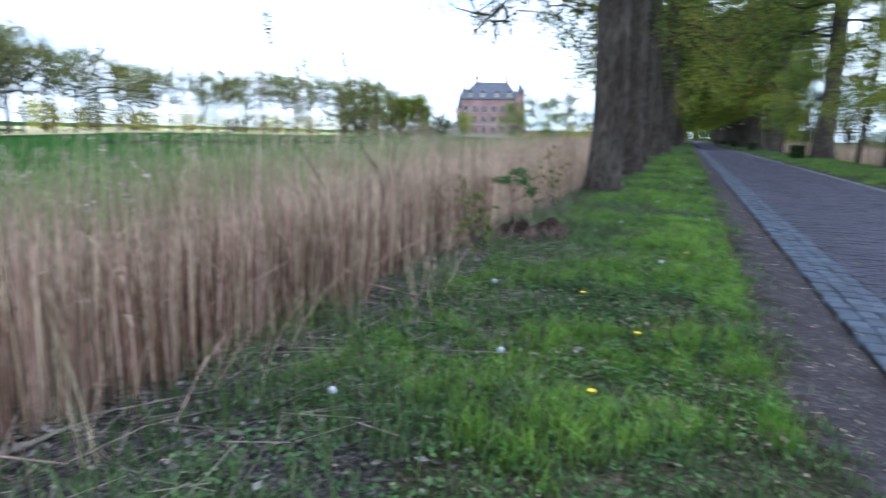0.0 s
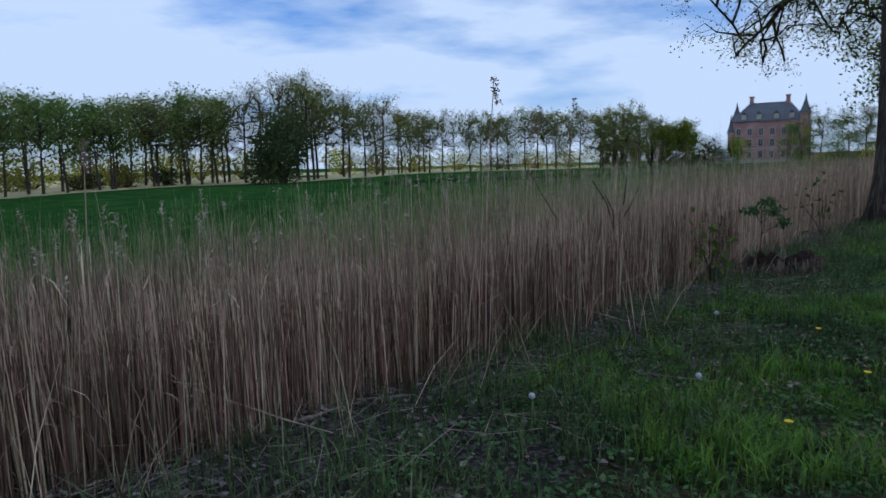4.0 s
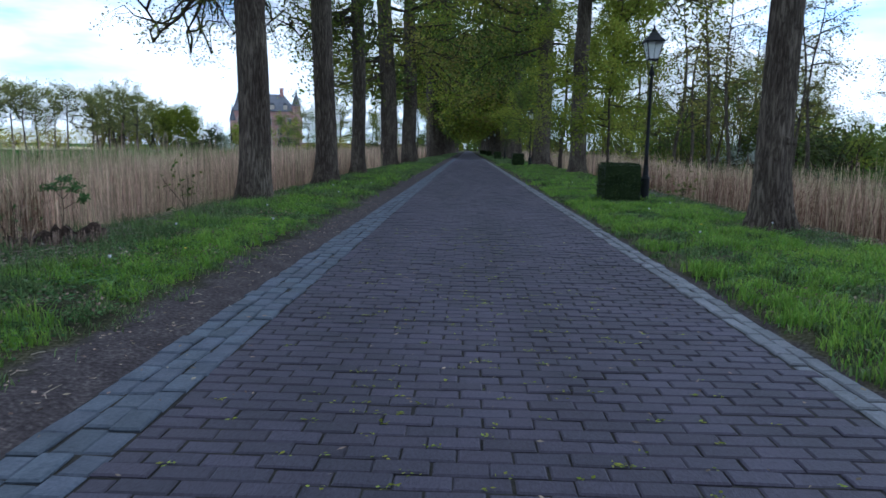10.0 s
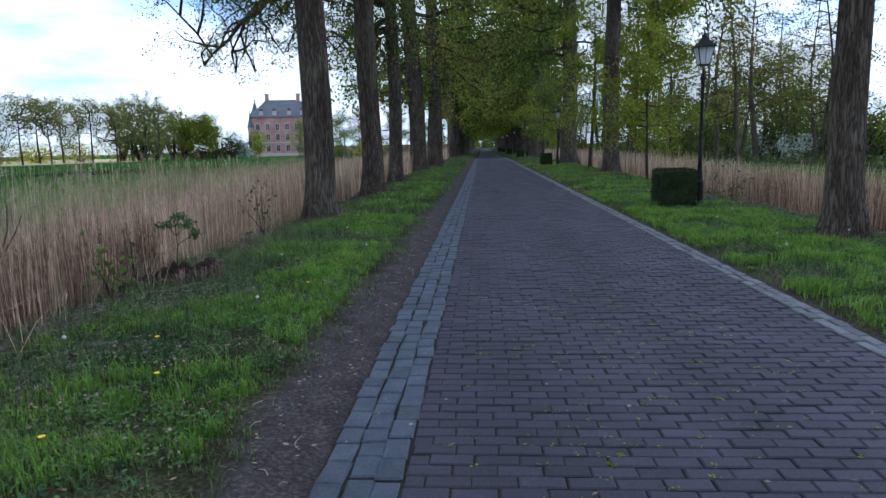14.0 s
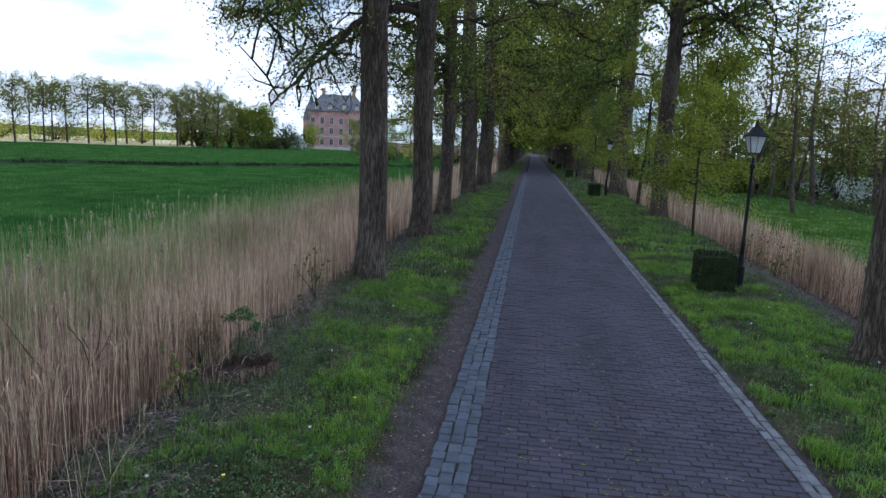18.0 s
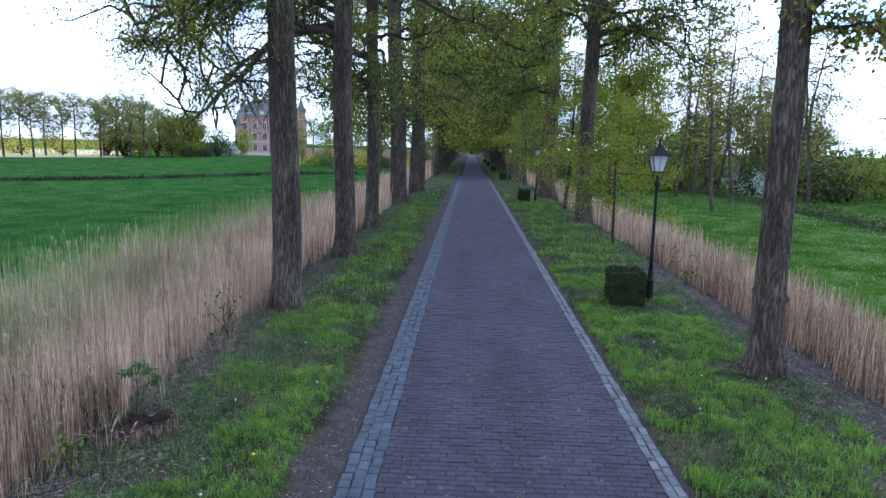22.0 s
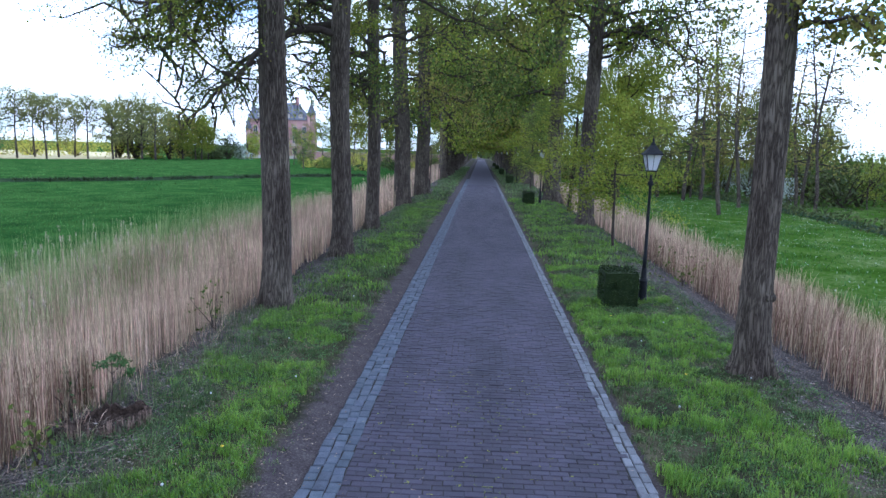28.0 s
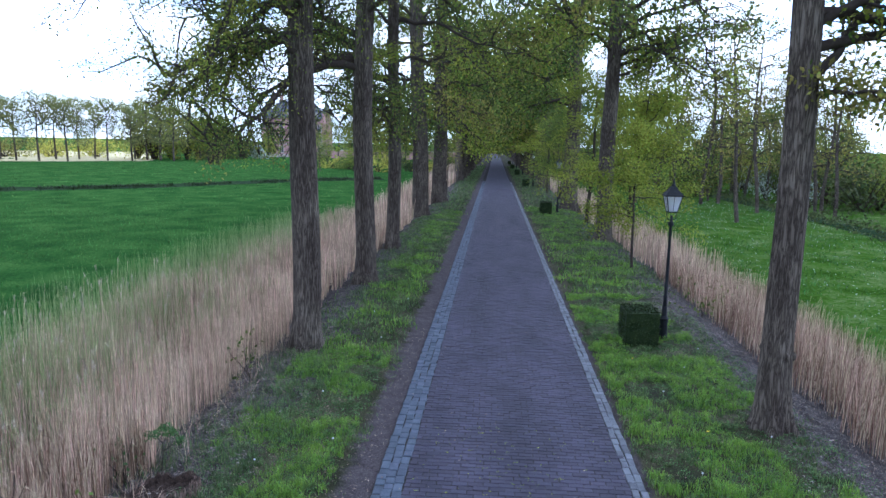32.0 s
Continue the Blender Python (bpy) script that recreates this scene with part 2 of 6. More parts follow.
M_LEAF = material("young_leaf", (0.050, 0.084, 0.016), (0.160, 0.205, 0.045), 0.5, 6, 0.55, 0, island=0.5, translucent=0.5)
M_LEAF_YELLOW = material("yellow_leaf", (0.130, 0.168, 0.016), (0.310, 0.345, 0.050), 0.5, 6, 0.55, 0, island=0.45, translucent=0.45)
M_LEAF_DARK = material("dark_leaf", (0.040, 0.062, 0.022), (0.100, 0.115, 0.040), 0.5, 6, 0.6, 0, island=0.4, translucent=0.2)
M_LEAF_BROWN = material("bud_leaf", (0.120, 0.120, 0.028), (0.300, 0.275, 0.065), 0.5, 6, 0.6, 0, island=0.4, translucent=0.35)
M_LEAF_OLIVE = material("olive_leaf", (0.140, 0.160, 0.050), (0.340, 0.345, 0.120), 0.5, 6, 0.6, 0, island=0.45, translucent=0.35)
M_LEAF_FRESH = material("fresh_leaf", (0.100, 0.165, 0.034), (0.270, 0.350, 0.085), 0.5, 6, 0.6, 0, island=0.45, translucent=0.4)
M_LEAF_GREY = material("blossom_leaf", (0.30, 0.36, 0.30), (0.62, 0.66, 0.60), 0.5, 6, 0.6, 0, island=0.3, translucent=0.3)
M_HEDGE = material("hedge_leaf", (0.010, 0.019, 0.008), (0.040, 0.060, 0.018), 6, 60, 0.6, 0.8, 60, island=0.5)
M_IRON = material("black_iron", (0.008, 0.009, 0.011), (0.018, 0.019, 0.022), 8, 90, 0.6, 0.2, 150, sheen=0.15)
M_CASTLE = material("castle_brick", (0.24, 0.130, 0.122), (0.50, 0.310, 0.285), 0.35, 4.0, 0.9, 0.4, 6)
M_STONE = material("sandstone_trim", (0.38, 0.33, 0.28), (0.55, 0.50, 0.44), 0.6, 8, 0.9, 0.3)
M_SLATE = material("roof_slate", (0.05, 0.055, 0.07), (0.10, 0.105, 0.125), 0.8, 12, 0.6, 0.3, sheen=0.5)
M_PANE = material("window_pane", (0.02, 0.024, 0.03), (0.05, 0.055, 0.065), 1, 8, 0.12, 0, sheen=0.5)
M_STUMP = material("cut_wood", (0.034, 0.022, 0.018), (0.330, 0.240, 0.190), 9, 60, 0.95, 0.8, 40, bump_distance=0.02)
M_ROT = material("rotten_wood", (0.010, 0.008, 0.007), (0.085, 0.060, 0.046), 14, 70, 0.95, 0.8, 40, bump_distance=0.03)
M_SEED = material("dandelion_seed", (0.36, 0.38, 0.39), (0.52, 0.54, 0.56), 20, 90, 0.9, 0.3)
M_STEM = material("green_stem", (0.10, 0.17, 0.05), (0.18, 0.26, 0.09), 6, 40, 0.7, 0)
M_YELLOW = material("yellow_petal", (0.70, 0.48, 0.03), (0.85, 0.62, 0.06), 20, 90, 0.7, 0)
M_WHITE = material("white_paint", (0.66, 0.66, 0.64), (0.80, 0.80, 0.78), 2, 20, 0.6, 0.1)
M_DEADLEAF = material("dead_leaf", (0.070, 0.050, 0.036), (0.330, 0.262, 0.196), 4, 40, 0.9, 0, island=0.5)

glass = bpy.data.materials.new("lantern_glass")
glass.use_nodes = True
g_b = glass.node_tree.nodes["Principled BSDF"]
g_b.inputs["Base Color"].default_value = (0.86, 0.88, 0.9, 1)
g_b.inputs["Transmission Weight"].default_value = 0.85
g_b.inputs["Roughness"].default_value = 0.35
g_b.inputs["IOR"].default_value = 1.2
M_GLASS = glass


def verge_material():
    """Bare soil by the road, mossy earth on the verges and grey litter under the reeds, with ragged borders."""
    m = bpy.data.materials.new("verge_earth")
    m.use_nodes = True
    nodes, links = m.node_tree.nodes, m.node_tree.links
    bsdf = nodes["Principled BSDF"]
    geo = nodes.new("ShaderNodeNewGeometry")
    split = nodes.new("ShaderNodeSeparateXYZ")
    links.new(geo.outputs["Position"], split.inputs[0])

    def grain(scale, detail=4):
        n = nodes.new("ShaderNodeTexNoise")
        n.inputs["Scale"].default_value, n.inputs["Detail"].default_value = scale, detail
        links.new(geo.outputs["Position"], n.inputs["Vector"])
        return n.outputs["Fac"]

    def calc(op, a, b, c=None):
        n = nodes.new("ShaderNodeMath")
        n.operation = op
        for k, q in enumerate((a, b, c)):
            if q is None:
                continue
            if isinstance(q, (int, float)):
                n.inputs[k].default_value = q
            else:
                links.new(q, n.inputs[k])
        return n.outputs[0]

    def ramp(fac, *stops):
        r = nodes.new("ShaderNodeValToRGB")
        els = r.color_ramp.elements
        els[0].position, els[0].color = stops[0][0], (*stops[0][1], 1)
        els[1].position, els[1].color = stops[-1][0], (*stops[-1][1], 1)
        for q, col in stops[1:-1]:
            els.new(q).color = (*col, 1)
        links.new(fac, r.inputs["Fac"])
        return r.outputs["Color"]

    def mix(fac, a, b):
        n = nodes.new("ShaderNodeMixRGB")
        links.new(fac, n.inputs["Fac"])
        links.new(a, n.inputs["Color1"])
        links.new(b, n.inputs["Color2"])
        return n.outputs["Color"]

    big, mid, tiny = grain(1.1), grain(5.0), grain(48.0, 6)
    speck = calc("MULTIPLY_ADD", tiny, 0.7, calc("MULTIPLY", mid, 0.3))
    dirt = ramp(speck, (0.34, (0.026, 0.021, 0.022)), (0.52, (0.054, 0.046, 0.047)), (0.70, (0.112, 0.098, 0.095)))
    moss = ramp(calc("MULTIPLY_ADD", tiny, 0.5, calc("MULTIPLY", big, 0.5)), (0.36, (0.012, 0.012, 0.008)), (0.50, (0.034, 0.036, 0.016)), (0.64, (0.100, 0.088, 0.058)))
    litter = ramp(speck, (0.36, (0.013, 0.011, 0.010)), (0.50, (0.044, 0.038, 0.036)), (0.64, (0.170, 0.150, 0.140)))
    wave = calc("SUBTRACT", calc("MULTIPLY_ADD", mid, 0.45, calc("MULTIPLY", big, 0.55)), 0.5)
    west = calc("MULTIPLY_ADD", wave, 0.75, split.outputs["X"])
    east = calc("MULTIPLY_ADD", wave, 0.40, split.outputs["X"])
    span = nodes.new("ShaderNodeMapRange")
    span.inputs["From Min"].default_value, span.inputs["From Max"].default_value = -0.55, -0.42
    links.new(west, span.inputs["Value"])
    span_e = nodes.new("ShaderNodeMapRange")
    span_e.inputs["From Min"].default_value, span_e.inputs["From Max"].default_value = 3.33, 3.27
    links.new(east, span_e.inputs["Value"])
    bare = calc("MULTIPLY", span.outputs["Result"], span_e.outputs["Result"])
    far_w = nodes.new("ShaderNodeMapRange")
    far_w.inputs["From Min"].default_value, far_w.inputs["From Max"].default_value = -1.55, -2.05
    links.new(calc("MULTIPLY_ADD", wave, 3.2, split.outputs["X"]), far_w.inputs["Value"])
    far_e = nodes.new("ShaderNodeMapRange")
    far_e.inputs["From Min"].default_value, far_e.inputs["From Max"].default_value = 5.3, 6.0
    links.new(calc("MULTIPLY_ADD", wave, 3.2, split.outputs["X"]), far_e.inputs["Value"])
    dry = calc("MAXIMUM", far_w.outputs["Result"], far_e.outputs["Result"])
    links.new(mix(bare, mix(dry, moss, litter), dirt), bsdf.inputs["Base Color"])
    bsdf.inputs["Roughness"].default_value = 0.95
    bsdf.inputs["Specular IOR Level"].default_value = 0.08
    bump = nodes.new("ShaderNodeBump")
    bump.inputs["Strength"].default_value, bump.inputs["Distance"].default_value = 0.8, 0.025
    links.new(speck, bump.inputs["Height"])
    links.new(bump.outputs["Normal"], bsdf.inputs["Normal"])
    return m


M_VERGE = verge_material()


# ---- builders ----
def mesh(name, verts, faces, mats, indices=None, smooth=False):
    me = bpy.data.meshes.new(name)
    me.from_pydata([tuple(v) for v in verts] if not isinstance(verts, np.ndarray) else verts.tolist(), [], faces if not isinstance(faces, np.ndarray) else faces.tolist())
    for m in mats if isinstance(mats, (list, tuple)) else [mats]:
        me.materials.append(m)
    if indices is not None:
        me.polygons.foreach_set("material_index", np.asarray(indices, np.int32))
    if smooth:
        me.polygons.foreach_set("use_smooth", np.ones(len(me.polygons), bool))
    me.update()
    return me


def part(name, source, mat, parent=None, label="", smooth=False):
    """Links a bmesh or a mesh as ONE mesh object under a thing or a part."""
    if isinstance(source, bmesh.types.BMesh):
        me = bpy.data.meshes.new(name)
        source.to_mesh(me)
        source.free()
        me.materials.append(mat)
        if smooth:
            me.polygons.foreach_set("use_smooth", np.ones(len(me.polygons), bool))
    else:
        me = source
    ob = new(name, me)
    if parent is not None:
        ob.parent = parent
    return tagged(ob, label=label) if label else ob


def thing(name, x, y, z, label, category, group="", rz=0.0, scale=1.0, kind=""):
    ob = new(name)
    ob.matrix_basis = pose(x, y, z, 0, 0, rz) @ Matrix.Scale(scale, 4)
    ob.empty_display_size = 0.2
    return tagged(ob, label=label, category=category, group=group, kind=kind)


def tube(points, radii, sides=6, cap=False, wobble=0.0, rng=None):
    """Vertices and faces of a tapered tube along points."""
    pts = np.asarray(points, float)
    verts, faces = [], []
    up = np.array([0.0, 0.0, 1.0])
    for i, p in enumerate(pts):
        d = pts[min(i + 1, len(pts) - 1)] - pts[max(i - 1, 0)]
        d = d / (np.linalg.norm(d) + 1e-9)
        a = np.cross(d, up if abs(d[2]) < 0.9 else np.array([0.0, 1.0, 0.0]))
        a /= np.linalg.norm(a) + 1e-9
        b = np.cross(d, a)
        for k in range(sides):
            th = 2 * math.pi * k / sides
            r = radii[i] * (1 + (rng.uniform(-wobble, wobble) if wobble else 0))
            verts.append(p + r * (math.cos(th) * a + math.sin(th) * b))
    for i in range(len(pts) - 1):
        for k in range(sides):
            k2 = (k + 1) % sides
            faces.append((i * sides + k, i * sides + k2, (i + 1) * sides + k2, (i + 1) * sides + k))
    if cap:
        faces.append(tuple(range(sides)))
        faces.append(tuple((len(pts) - 1) * sides + k for k in range(sides)))
    return verts, faces


def join(pieces):
    verts, faces = [], []
    for v, f in pieces:
        n = len(verts)
        verts.extend(v)
        faces.extend(tuple(i + n for i in q) for q in f)
    return verts, faces


def lathe(profile, sides=16):
    """Turned solid about z from (radius, height) rows."""
    verts, faces = [], []
    for r, z in profile:
        for k in range(sides):
            th = 2 * math.pi * k / sides
            verts.append((r * math.cos(th), r * math.sin(th), z))
    for i in range(len(profile) - 1):
        for k in range(sides):
            k2 = (k + 1) % sides
            faces.append((i * sides + k, i * sides + k2, (i + 1) * sides + k2, (i + 1) * sides + k))
    faces.append(tuple(reversed(range(sides))))
    faces.append(tuple((len(profile) - 1) * sides + k for k in range(sides)))
    return verts, faces


def box(x0, x1, y0, y1, z0, z1):
    v = [(x0, y0, z0), (x1, y0, z0), (x1, y1, z0), (x0, y1, z0), (x0, y0, z1), (x1, y0, z1), (x1, y1, z1), (x0, y1, z1)]
    f = [(0, 3, 2, 1), (4, 5, 6, 7), (0, 1, 5, 4), (1, 2, 6, 5), (2, 3, 7, 6), (3, 0, 4, 7)]
    return v, f


def leaf_cloud(centres, size, rng, flat=0.0, long=1.5):
    """A pointed quad for each centre, turned at random."""
    n = len(centres)
    c = np.asarray(centres, float)
    a = rng.normal(size=(n, 3))
    a[:, 2] -= 0.35
    a /= np.linalg.norm(a, axis=1, keepdims=True)
    b = np.cross(a, rng.normal(size=(n, 3)))
    b /= np.linalg.norm(b, axis=1, keepdims=True)
    s = (size * rng.uniform(0.65, 1.3, n))[:, None]
    verts = np.empty((n, 4, 3))
    verts[:, 0] = c
    verts[:, 1] = c + a * s * long * 0.5 + b * s * 0.42
    verts[:, 2] = c + a * s * long
    verts[:, 3] = c + a * s * long * 0.5 - b * s * 0.42
    return verts.reshape(-1, 3), np.arange(n * 4).reshape(n, 4)


# ---- ground ----
def ground_z(x, y):
    if x < -0.06:
        d = -0.06 - x
        z = 0.07 * min(1.0, d / 0.9) if d < 2.4 else 0.07 - 0.30 * min(1.0, (d - 2.4) / 1.6)
    elif x > 3.25:
        d = x - 3.25
        z = 0.05 * min(1.0, d / 0.8) if d < 2.9 else 0.05 - 0.6 * min(1.0, (d - 2.9) / 2.2)
    else:
        return -0.03
    if x < -8:
        k = min(1.0, (-x - 8) / 42)
        z -= 1.1 * k * k * (3 - 2 * k) * min(1.0, max(0.0, 1 - y / 75))
    k = min(1.0, max(0.0, (abs(x - 1.6) - 2.4) / 3.0))
    return z + k * 0.05 * noise.noise((x * 0.6, y * 0.6, 0.3)) + 0.012 * noise.noise((x * 3.1, y * 3.1, 0.9)) + k * 0.12 * noise.noise((x * 0.05, y * 0.05, 2.1))


xs = [-4000, -1500, -600, -300, -160, -110, -80, -60, -48, -38, -30, -24, -19, -15, -12, -10, -8.5, -7.2, -6.2, -5.4, -4.8, -4.2, -3.7, -3.3, -2.95, -2.6, -2.3, -2.0, -1.7, -1.4,
      -1.1, -0.8, -0.48, -0.3, -0.06, 3.24, 3.42, 3.7, 4.0, 4.4, 4.8, 5.2, 5.6, 6.0, 6.4, 6.8, 7.3, 7.9, 8.6, 9.5, 11, 13, 16, 20, 26, 34, 45, 60, 90, 150, 300, 700, 2000, 4000]
ys = [-3000, -600, -200, -120, -80, -60, -40, -30, -20, -14, -10, -6] + [round(-4 + 0.35 * i, 2) for i in range(70)] + [21, 22, 23, 24.5, 26, 28, 30, 33, 36, 40, 45, 50, 56, 63, 70, 76, 82, 88, 94, 100, 105, 112, 120, 140, 160, 190, 230, 280, 350, 500, 900, 2000, 4000]
g_verts = [(x, y, ground_z(x, y)) for y in ys for x in xs]
g_faces, g_index = [], []
for j in range(len(ys) - 1):
    for i in range(len(xs) - 1):
        a = j * len(xs) + i
        g_faces.append((a, a + 1, a + 1 + len(xs), a + len(xs)))
        mid = (xs[i] + xs[i + 1]) / 2
        if -0.47 < mid < 3.42:
            k = 0
        elif mid > -2.3 and mid < 6.2:
            k = 1
        elif -6.0 < mid < 0 or 0 < mid < 8.3:
            k = 2
        else:
            k = 3 if mid < 0 else 4
        g_index.append(k)
ground = part("ground", mesh("ground", g_verts, g_faces, [M_VERGE, M_VERGE, M_VERGE, M_MEADOW, M_MEADOW_E], g_index, True), None)
tagged(ground, label="grass verges, reed bed and green meadows beside the avenue", category="ground", kind="structure")

# ---- road ----
ROAD_L, ROAD_R = -0.06, 3.22
road = part("road", mesh("road", *box(ROAD_L, ROAD_R, -8, 262, -0.06, -0.008), M_JOINT), None)
tagged(road, label="straight purple-brown brick avenue edged with grey setts", category="road", kind="structure")


def brick_mesh(lx, ly, h, mat, name, e=0.007):
    v, f = [], []
    for z, i in ((-h, 0.0), (-0.8 * e, 0.0), (0.0, e)):
        v += [(-lx / 2 + i, -ly / 2 + i, z), (lx / 2 - i, -ly / 2 + i, z), (lx / 2 - i, ly / 2 - i, z), (-lx / 2 + i, ly / 2 - i, z)]
    for r in (0, 4):
        f += [(r + k, r + (k + 1) % 4, r + 4 + (k + 1) % 4, r + 4 + k) for k in range(4)]
    f.append((8, 9, 10, 11))
    return v, f


# ---- trees ----
def wander(start, way, length, steps, rng, bend=0.25, lift=0.0, floor=-9.0):
    pts, d = [np.array(start, float)], np.array(way, float)
    for _ in range(steps):
        d = d + rng.normal(size=3) * bend + np.array([0, 0, lift])
        if pts[-1][2] < floor:
            d[2] = abs(d[2]) + 0.1
        d /= np.linalg.norm(d)
        pts.append(pts[-1] + d * length / steps)
    return pts


def trunk_mesh(height, r0, r1, rng, lean=(0, 0), sides=18, flare=0.5, fork=None):
    rows = [0.0, 0.08, 0.2, 0.4, 0.8, 1.4, 2.2, 3.2, 4.4, 5.8, 7.5, 9.5, height]
    rows = [z for z in rows if z <= height]
    ph = rng.uniform(0, 6.28, 4)
    verts, faces, path = [], [], []
    for i, z in enumerate(rows):
        f = z / height
        r = r0 + (r1 - r0) * f + r0 * flare * math.exp(-z / 0.26)
        cx, cy = lean[0] * z + 0.05 * math.sin(z * 0.7 + ph[0]) * min(z, 1), lean[1] * z + 0.05 * math.cos(z * 0.6 + ph[1]) * min(z, 1)
        path.append((cx, cy, z, r))
        for k in range(sides):
            th = 2 * math.pi * k / sides
            lob = 1 + (0.05 + 0.16 * math.exp(-z / 0.3)) * math.sin(5 * th + ph[2]) + 0.03 * math.sin(9 * th + ph[3] + z) + rng.uniform(-0.015, 0.015)
            verts.append((cx + r * lob * math.cos(th), cy + r * lob * math.sin(th), z - (0.12 if i == 0 else 0)))
    for i in range(len(rows) - 1):
        for k in range(sides):
            k2 = (k + 1) % sides
            faces.append((i * sides + k, i * sides + k2, (i + 1) * sides + k2, (i + 1) * sides + k))
    return verts, faces, path


def along(path, z):
    for (x0, y0, z0, r0), (x1, y1, z1, r1) in zip(path, path[1:]):
        if z <= z1:
            k = (z - z0) / (z1 - z0)
            return np.array([x0 + (x1 - x0) * k, y0 + (y1 - y0) * k, z]), r0 + (r1 - r0) * k
    return np.array(path[-1][:3]), path[-1][3]


def limb(start, az, length, r, rise, rng, subs=6, twigs=5, droop=-0.035, leaves=12, spread=0.28, rough=0.17, floor=-9.0):
    """A limb with its boughs and twigs: tubes, and the places of its leaves."""
    a = radians(az)
    way = np.array([math.sin(a), math.cos(a), rise])
    way /= np.linalg.norm(way)
    main = wander(start, way, length, 12, rng, rough, droop, floor + 0.6)
    tubes = [tube(main, np.linspace(r, r * 0.15, len(main)), 7)]
    spots = []
    for s in range(subs):
        k = min(12, 2 + int(s * 10.9 / subs))
        d = main[k] - main[k - 1]
        d = d / np.linalg.norm(d) + rng.normal(size=3) * np.array([0.7, 0.7, 0.5])
        d /= np.linalg.norm(d)
        ln = length * rng.uniform(0.22, 0.45)
        bough = wander(main[k], d, ln, 6, rng, 0.3, droop, floor + 0.3)
        tubes.append(tube(bough, np.linspace(r * 0.36, r * 0.09, len(bough)), 5))
        for w in range(twigs):
            b = bough[1 + (w % 6)]
            d2 = d + rng.normal(size=3) * 0.9
            d2 /= np.linalg.norm(d2)
            twig = wander(b, d2, ln * rng.uniform(0.25, 0.55), 4, rng, 0.33, droop * 1.5, floor)
            tubes.append(tube(twig, (r * 0.08, r * 0.06, r * 0.05, r * 0.04, r * 0.03), 3))
            for p in twig[1:]:
                for _ in range(max(1, leaves // 4)):
                    spots.append(p + rng.normal(size=3) * spread)
    return tubes, spots


def avenue_tree(x, y, height, r0, label, seed, limbs, leaf=M_LEAF, lean=(0, 0), leaf_size=0.06, top=True, rz=0.0, leaves=16, subs=9, twigs=7, group="avenue trees", fork=0.68, spread=0.12, rough=0.17, flare=0.34, floor=3.6):
    rng = np.random.default_rng(seed)
    tree = thing("tree", x, y, ground_z(x, y) - 0.02, label, "tree", group, rz)
    v, f, path = trunk_mesh(height, r0, r0 * fork, rng, lean, 30, flare)
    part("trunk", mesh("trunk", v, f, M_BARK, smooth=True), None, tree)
    spots, kinds = [], []
    every = list(limbs)
    if top:
        for i in range(12):
            every.append((height * rng.uniform(0.66, 1.0), 30 * i + rng.uniform(0, 30), rng.uniform(4.0, 6.5), rng.uniform(0.1, 1.0)))
    for z, az, ln, rise, *sag in every:
        p, rr = along(path, z)
        tubes, sp = limb(p, az, ln, min(rr * 0.5, 0.030 + 0.011 * ln), rise, rng, subs=subs, twigs=twigs, leaves=leaves, spread=spread, rough=rough, droop=sag[0] if sag else -0.035, floor=floor)
        part("limb", mesh("limb", *join(tubes), M_TWIG, smooth=True), None, tree)
        spots += sp
        # limbs given yellow leaves stand in for sunlit patches of the crown
        shade = rng.choice(3, p=(0.5, 0.3, 0.2))
        kinds += [shade if rng.uniform() < 0.75 else rng.choice(3) for _ in sp]
    kinds = np.array(kinds)
    high = np.array([p[2] >= 9.0 for p in spots])
    v, f = leaf_cloud([p for p, up in zip(spots, high) if not up], leaf_size, rng)
    over = leaf_cloud([p for p, up in zip(spots, high) if up], max(leaf_size, 0.11), rng)
    v, f = np.concatenate((v, over[0])), np.concatenate((f, over[1] + len(v)))
    part("crown", mesh("crown", v, f, [leaf, M_LEAF_YELLOW, M_LEAF_BROWN], np.concatenate((kinds[~high], kinds[high]))), None, tree, "sparse fresh spring leaves")
    return tree


OAK = "mature oak with grey-brown furrowed bark beside the brick avenue"
# near trees of the west row
avenue_tree(-2.33, 12.25, 14, 0.27, "tall oak with furrowed bark and drooping limbs at the reed edge", 11,
            [(5.4, 262, 3.4, 0.35, -0.05), (5.8, 288, 4.2, 0.42, -0.05), (6.2, 250, 4.2, 0.4, -0.05), (6.0, 60, 2.4, 0.3), (6.6, 272, 5.0, 0.35, -0.05), (7.2, 235, 4.6, 0.4, -0.05), (7.4, 295, 5.2, 0.35, -0.05),
             (7.0, 215, 3.8, 0.4, -0.05), (8.2, 310, 5, 0.3), (8.0, 255, 5.2, 0.3, -0.05), (6.9, 100, 4, 0.4), (7.6, 150, 4, 0.5), (6.4, 225, 3.6, 0.35, -0.05), (6.9, 260, 4.6, 0.45, -0.05), (5.9, 275, 3.0, 0.5, -0.06), (7.8, 280, 4.4, 0.5, -0.07), (6.7, 300, 4.0, 0.4, -0.05)],
            rough=0.33, subs=12, twigs=9, leaves=28, leaf_size=0.038, spread=0.10, floor=3.8)
